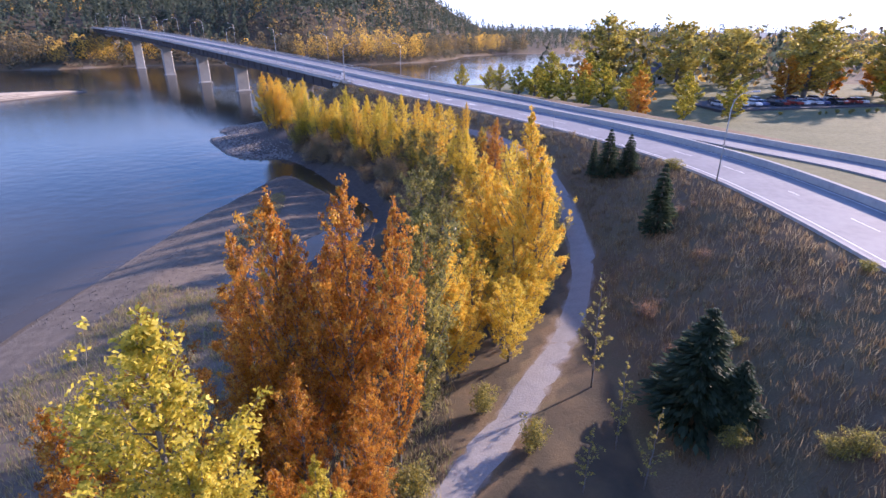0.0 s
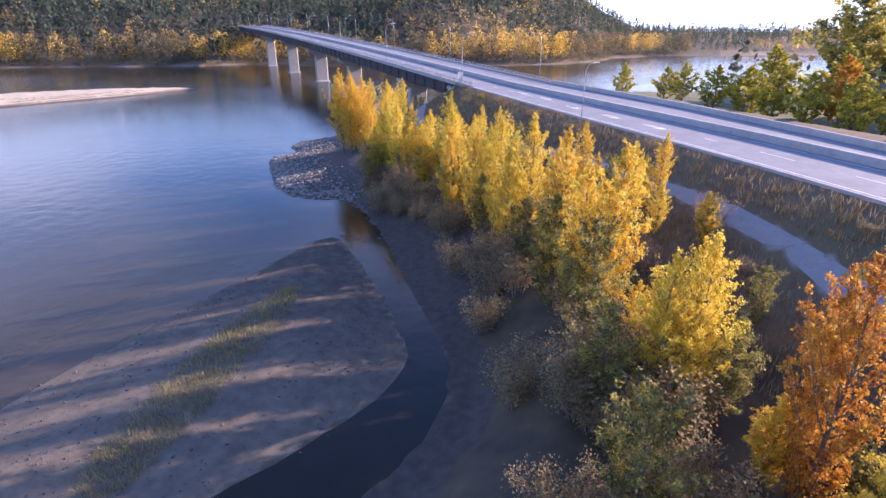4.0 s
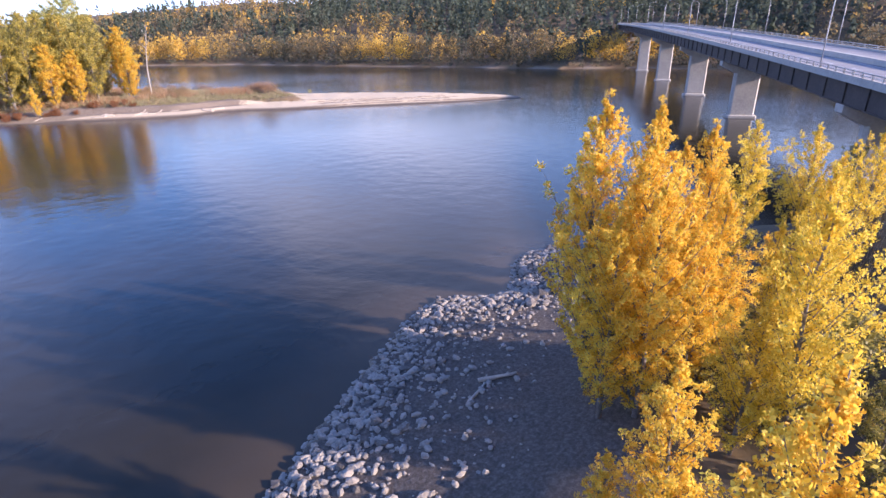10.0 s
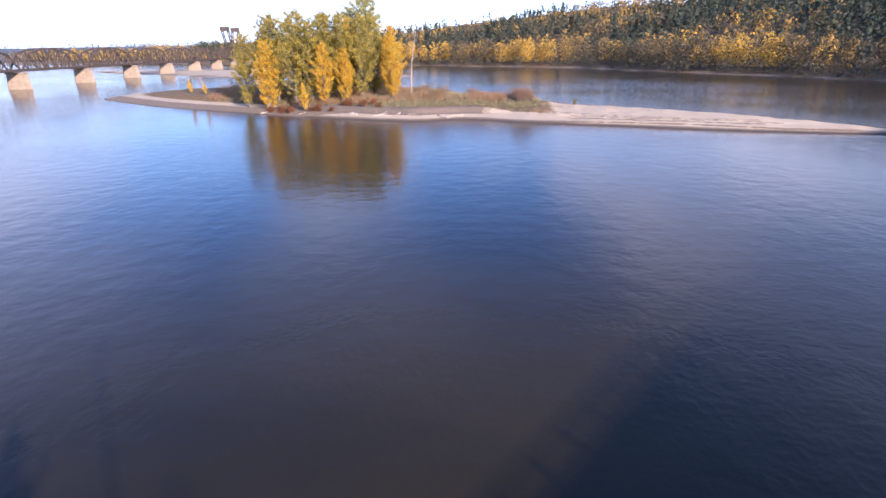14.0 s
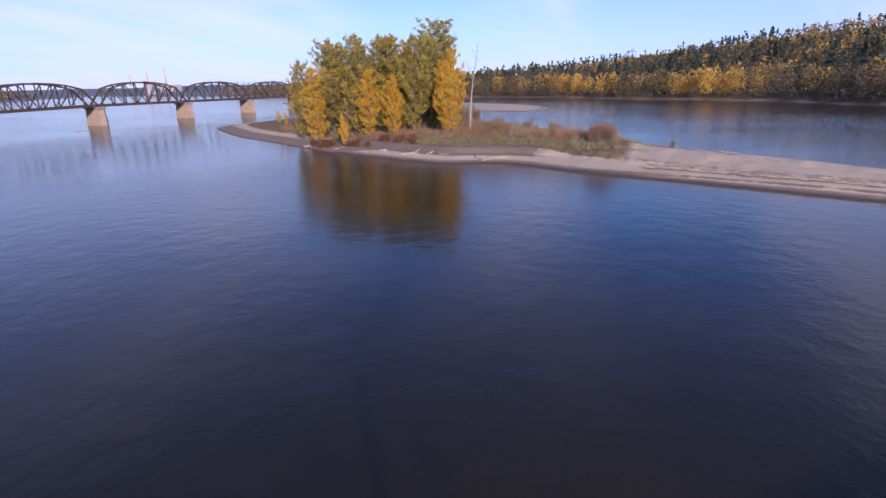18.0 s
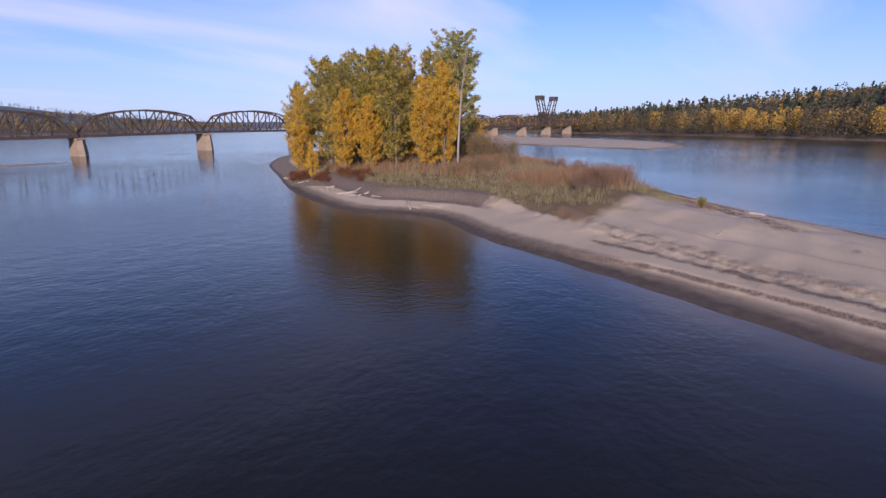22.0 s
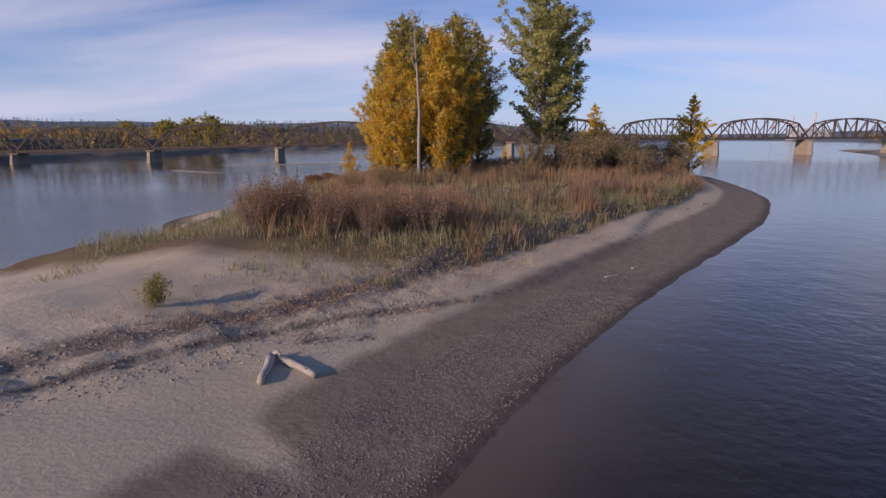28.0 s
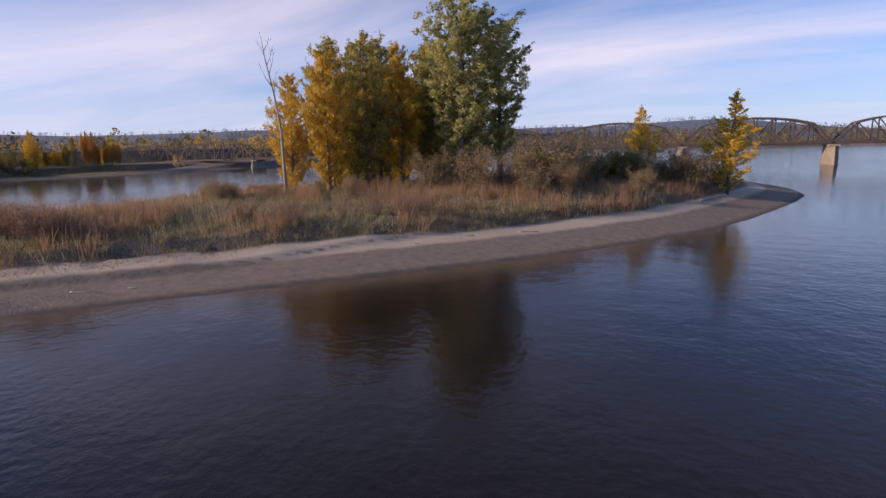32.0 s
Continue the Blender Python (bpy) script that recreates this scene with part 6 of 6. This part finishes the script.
r1 = sample(5200, (-72, -36, 106, 158), lambda x, y: (signed(x, y, MAIN_LAND) > -0.6) & (signed(x, y, MAIN_LAND) < 1.8 + 9 * np.random.RandomState(5).uniform(size=x.shape) ** 4) & (x + (y - 120) * 0.45 < -38), 212)
rubble("spit_cobbles", "grey cobbles and broken stone on the spit", r1, 0.07, 0.34, 213)
r2 = sample(3000, (-42, -14, 40, 100), lambda x, y: (signed(x, y, MAIN_LAND) > -0.3) & (signed(x, y, MAIN_LAND) < 12) & (x < -16), 214)
rubble("bar_cobbles", "small dark cobbles on the gravel bar", r2, 0.04, 0.14, 215)
r3 = sample(9000, (-232, -205, 169, 196), lambda x, y: (signed(x, y, ISLAND) > 0.2) & (signed(x, y, ISLAND) < 3.8) & (x < -206), 216)
rubble("island_pebbles", "grey pebbles along the sandy shore", r3, 0.02, 0.05, 217, mat=M_PEBBLE)
r5 = np.vstack([near_line(2600, WRACK, 0.8, 231), near_line(3800, WRACK + np.array((-1.5, 1.8)), 0.55, 232)])
rubble("mud_clods", "broken clods of dried brown mud along the flood line", r5, 0.025, 0.1, 233, 0.0, mat=M_CLOD)
r4 = sample(45, (-38, -24, 98, 113), lambda x, y: np.abs(signed(x, y, MAIN_LAND)) < 0.9, 218)
rubble("shore_stones", "wet stones along the shaded waterline", r4, 0.1, 0.34, 219)


# ---------------------------------------------------------------- driftwood
def drift_log(x0, y0, x1, y1, r, label, seed):
    rng = np.random.RandomState(seed)
    a, b = np.array((x0, y0)), np.array((x1, y1))
    t = thing("driftwood_log", label, "log", at=(x0, y0, 0))
    pts, rad = [], []
    for i in range(6):
        q = a + (b - a) * i / 5 + rng.normal(size=2) * 0.03
        pts.append((q[0] - x0, q[1] - y0, flat_ground_at(*q) + r * 0.75))
        rad.append(r * (1 - 0.3 * i / 5) * rng.uniform(0.9, 1.1))
    v, f = tube(pts, rad, 9)
    mesh_object("trunk", v, f, M_DRIFT, t, smooth=True)
    for k in range(2):
        p = np.array(pts[1 + 3 * k])
        v, f = tube([p, p + rng.normal(size=3) * 0.15 + (0, 0, r + 0.12)], [r * 0.3, r * 0.1], 5)
        mesh_object("stub", v, f, M_DRIFT, t)


drift_log(-211.0, 179.3, -212.6, 180.6, 0.16, "bleached driftwood log lying on the sand", 301)
drift_log(-210.9, 179.5, -211.0, 181.3, 0.17, "short dark driftwood log on the sand", 302)
drift_log(-192.6, 181.2, -193.8, 181.4, 0.07, "weathered driftwood log half sunk in sand", 303)
drift_log(-51.6, 126.6, -50.6, 128.4, 0.12, "pale driftwood log among the boulders", 304)
drift_log(-50.3, 124.9, -51.3, 127.0, 0.08, "thin pale driftwood pole among the boulders", 305)
drift_log(-266.5, 104.0, -270.3, 94.0, 0.2, "long grey fallen trunk at the shrub edge", 306)
drift_log(-242.1, 145.4, -242.9, 145.0, 0.06, "short driftwood stick on the sand", 307)
drift_log(-245.4, 140.4, -246.3, 140.0, 0.06, "short driftwood stick on the sand", 308)
drift_log(-230.1, 164.0, -230.6, 163.7, 0.05, "pale driftwood stick on the wet sand", 309)
drift_log(-227.5, 166.3, -228.6, 165.7, 0.05, "dark driftwood stick on the wet sand", 310)
drift_log(-249.5, 136.5, -251.4, 135.0, 0.06, "thin driftwood pole on the sand", 311)


rng = np.random.RandomState(330)
cut_line = smooth_line([(-207, 84), (-202, 98), (-197, 111), (-193.5, 124), (-191.5, 136), (-194, 146)], 2)
for k in range(16):
    a = rng.uniform(0, len(cut_line) - 1.01)
    q = cut_line[int(a)] + (cut_line[int(a) + 1] - cut_line[int(a)]) * (a % 1) + (rng.uniform(-3.5, -1.0), 0)
    t0, ln = rng.uniform(0.9, 2.4), rng.uniform(1.5, 4.5)
    drift_log(q[0], q[1], q[0] + math.cos(t0) * ln, q[1] + math.sin(t0) * ln, rng.uniform(0.07, 0.2), "grey driftwood log below the cut bank", 340 + k)


def twig_pile(x, y, w, n, label, seed, turn):
    rng = np.random.RandomState(seed)
    t = thing("brush_pile", label, "branches", at=(x, y, flat_ground_at(x, y)), turn=turn)
    for k in range(n):
        p = np.array((rng.uniform(-w, w) * 0.5, rng.normal() * 0.12, 0.03))
        d = np.array((rng.uniform(0.4, 1) * w, rng.normal() * 0.3, rng.uniform(0.02, 0.35)))
        v, f = tube([p, p + d * 0.5 + rng.normal(size=3) * 0.03, p + d], [0.025, 0.016, 0.005], 4)
        mesh_object("branch", v, f, M_BARK, t)


twig_pile(-211.7, 177.8, 1.1, 12, "heap of thin dark branches on the sand", 320, 200)
twig_pile(-213.9, 177.1, 0.4, 10, "small tangle of pale roots on the sand", 321, 0)


# ---------------------------------------------------------------- lift span of the railway bridge
def lift_towers():
    p = RAIL0 + RAILU * SPAN * 9.0
    t = thing("bascule_towers", "dark steel counterweight towers of the raised-span railway bridge", "bridge tower", at=(p[0], p[1], RAIL_Z), turn=rail_turn)
    for sx in (-1, 1):
        for side in (-2.9, 2.9):
            bm = bmesh.new()
            a, b = (sx * 2, side, 6), (sx * 15, side, 29)
            a2, b2 = (sx * 8, side, 6), (sx * 18, side, 25)
            for u, v in ((a, b), (a2, b2), (b, b2)):
                beam(bm, u, v, 0.8, 0.9)
            for k in range(5):
                x = k / 5
                p0 = [a[i] + (b[i] - a[i]) * x for i in range(3)]
                p1 = [a2[i] + (b2[i] - a2[i]) * (x + 0.2) for i in range(3)]
                beam(bm, p0, p1, 0.45, 0.5)
            part("leaf_truss", bm, M_TRUSS, t)
        part("counterweight", box(bmesh.new(), (min(sx * 12, sx * 20), -3.4, 25.5), (max(sx * 12, sx * 20), 3.4, 29.5), 0.2), M_TRUSS, t)
    for x in (-8, 8):
        for side in (-2.9, 2.9):
            part("tower_leg", beam(bmesh.new(), (x, side, 0), (x * 0.4, side, 11), 0.7, 0.8), M_TRUSS, t)


lift_towers()

# ---------------------------------------------------------------- far mill with chimneys
M_STACK = material("chimney_bands", [(0.45, 0.12, 0.08), (0.7, 0.66, 0.62)], 0.04, 0.8, 0.0)
M_SHED = material("pale_shed", [(0.36, 0.38, 0.41), (0.46, 0.47, 0.49)], 0.05, 0.8, 0.05)
mill = thing("pulp_mill", "distant pale mill buildings with tall banded chimneys", "factory", at=(-1262, -1205, 38))
for x, y, w, d, h in ((0, 0, 34, 24, -6), (50, 20, 26, 20, -9), (-45, 10, 24, 20, -8), (26, -20, 9, 9, 3)):
    part("hall", box(bmesh.new(), (x - w / 2, y - d / 2, -45), (x + w / 2, y + d / 2, h), 0.5), M_SHED, mill)
for x, h in ((-20, 38), (40, 27), (95, 21)):
    v, f = tube([(x, 0, -10), (x, 0, h)], [2.2, 1.6], 12)
    mesh_object("chimney", v, f, M_STACK, mill, smooth=True)


# ---------------------------------------------------------------- parking lot past the road
M_LOT = material("lot_asphalt", [(0.06, 0.06, 0.065), (0.10, 0.10, 0.10)], 0.3, 0.85, 0.1)
g = [(x, y, flat_ground_at(x, y) + 0.06) for x, y in ((64, 138), (112, 150), (106, 168), (60, 154))]
g = [(x, y, max(p[2] for p in g)) for x, y, z in g]
LOT_Z = g[0][2]
v = g + [(x, y, z - 1.0) for x, y, z in g]
tagged(mesh_object("parking_lot", v, [(0, 1, 2, 3), (4, 5, 1, 0), (5, 6, 2, 1), (6, 7, 3, 2), (7, 4, 0, 3)], M_LOT), "dark asphalt parking lot beyond the highway", "parking lot", kind="structure")
M_GLASS = material("car_glass", [(0.02, 0.022, 0.025), (0.03, 0.032, 0.036)], 1.0, 0.1, 0.0)
M_TYRE = material("tyre", [(0.015, 0.015, 0.015), (0.03, 0.03, 0.03)], 4.0, 0.9, 0.1)


def parked_car(paint, label):
    t = thing("car", label, "car", "parked cars")
    bm = bmesh.new()
    prof = [(-2.2, 0.35), (-2.2, 0.85), (-1.5, 0.98), (2.05, 0.98), (2.2, 0.7), (2.2, 0.35)]
    for sgn in (-1,):
        lo = [bm.verts.new((x, -0.88, z)) for x, z in prof]
        hi = [bm.verts.new((x, 0.88, z)) for x, z in prof]
        bm.faces.new(lo)
        bm.faces.new(list(reversed(hi)))
        for k in range(6):
            bm.faces.new((lo[k], hi[k], hi[(k + 1) % 6], lo[(k + 1) % 6]))
    part("body", bm, paint, t)
    bm = bmesh.new()
    lo = [bm.verts.new((x, y, 0.97)) for x, y in ((-1.2, -0.8), (1.7, -0.8), (1.7, 0.8), (-1.2, 0.8))]
    hi = [bm.verts.new((x, y, 1.48)) for x, y in ((-0.5, -0.66), (1.2, -0.66), (1.2, 0.66), (-0.5, 0.66))]
    for k in range(4):
        bm.faces.new((lo[k], lo[(k + 1) % 4], hi[(k + 1) % 4], hi[k]))
    bm.faces.new(hi)
    part("cabin_glass", bm, M_GLASS, t)
    part("roof", box(bmesh.new(), (-0.48, -0.64, 1.46), (1.18, 0.64, 1.52), 0.02), paint, t)
    for x in (-1.35, 1.35):
        for y in (-0.82, 0.82):
            v, f = tube([(x, y - 0.1, 0.32), (x, y + 0.1, 0.32)], [0.32, 0.32], 10)
            wheel = mesh_object("wheel", v, f, M_TYRE, t)
            v, f = tube([(x, y - 0.11, 0.32), (x, y + 0.11, 0.32)], [0.19, 0.19], 10)
            mesh_object("rim", v, f, M_STEEL, wheel)
    return t


paints = [((0.6, 0.6, 0.6), "silver"), ((0.75, 0.75, 0.73), "white"), ((0.03, 0.03, 0.035), "black"), ((0.05, 0.08, 0.2), "dark blue"), ((0.3, 0.04, 0.03), "red")]
cars = [parked_car(material("paint_" + n.replace(" ", "_"), [c, tuple(k * 1.1 for k in c)], 1.0, 0.3, 0.0), n + " car parked beyond the highway") for c, n in paints]
used = set()
for i in range(22):
    k = (i * 7 + i // 5) % 5
    x = 66 + i * 1.95
    y = 144.2 + (x - 66) * 0.245 + (6.5 if i % 3 == 1 else 0)
    m = pose(x, y, LOT_Z + 0.01, 0, 0, 104)
    if k in used:
        copy_thing(cars[k], m)
    else:
        cars[k].matrix_basis = m
        used.add(k)


def house():
    x, y = 68.0, 214.0
    t = thing("house", "small house with a blue-grey roof among the trees", "house", at=(x, y, flat_ground_at(x, y)), turn=-20)
    M_ROOF = material("blue_roof", [(0.10, 0.12, 0.18), (0.16, 0.19, 0.26)], 1.0, 0.7, 0.1)
    part("wall", box(bmesh.new(), (-7, -4.5, -1), (7, 4.5, 4.2)), M_SHED, t)
    bm = bmesh.new()
    a = [bm.verts.new(p) for p in ((-7.6, -5.2, 4.1), (7.6, -5.2, 4.1), (7.6, 5.2, 4.1), (-7.6, 5.2, 4.1), (-7.6, 0, 7.4), (7.6, 0, 7.4))]
    for q in ((0, 1, 5, 4), (2, 3, 4, 5), (0, 4, 3), (1, 2, 5), (3, 2, 1, 0)):
        bm.faces.new([a[i] for i in q])
    part("roof", bm, M_ROOF, t)
    for wx in (-4.5, 0, 4.5):
        part("window", box(bmesh.new(), (wx - 0.8, -4.56, 1.3), (wx + 0.8, -4.48, 2.7)), M_GLASS, t)


house()
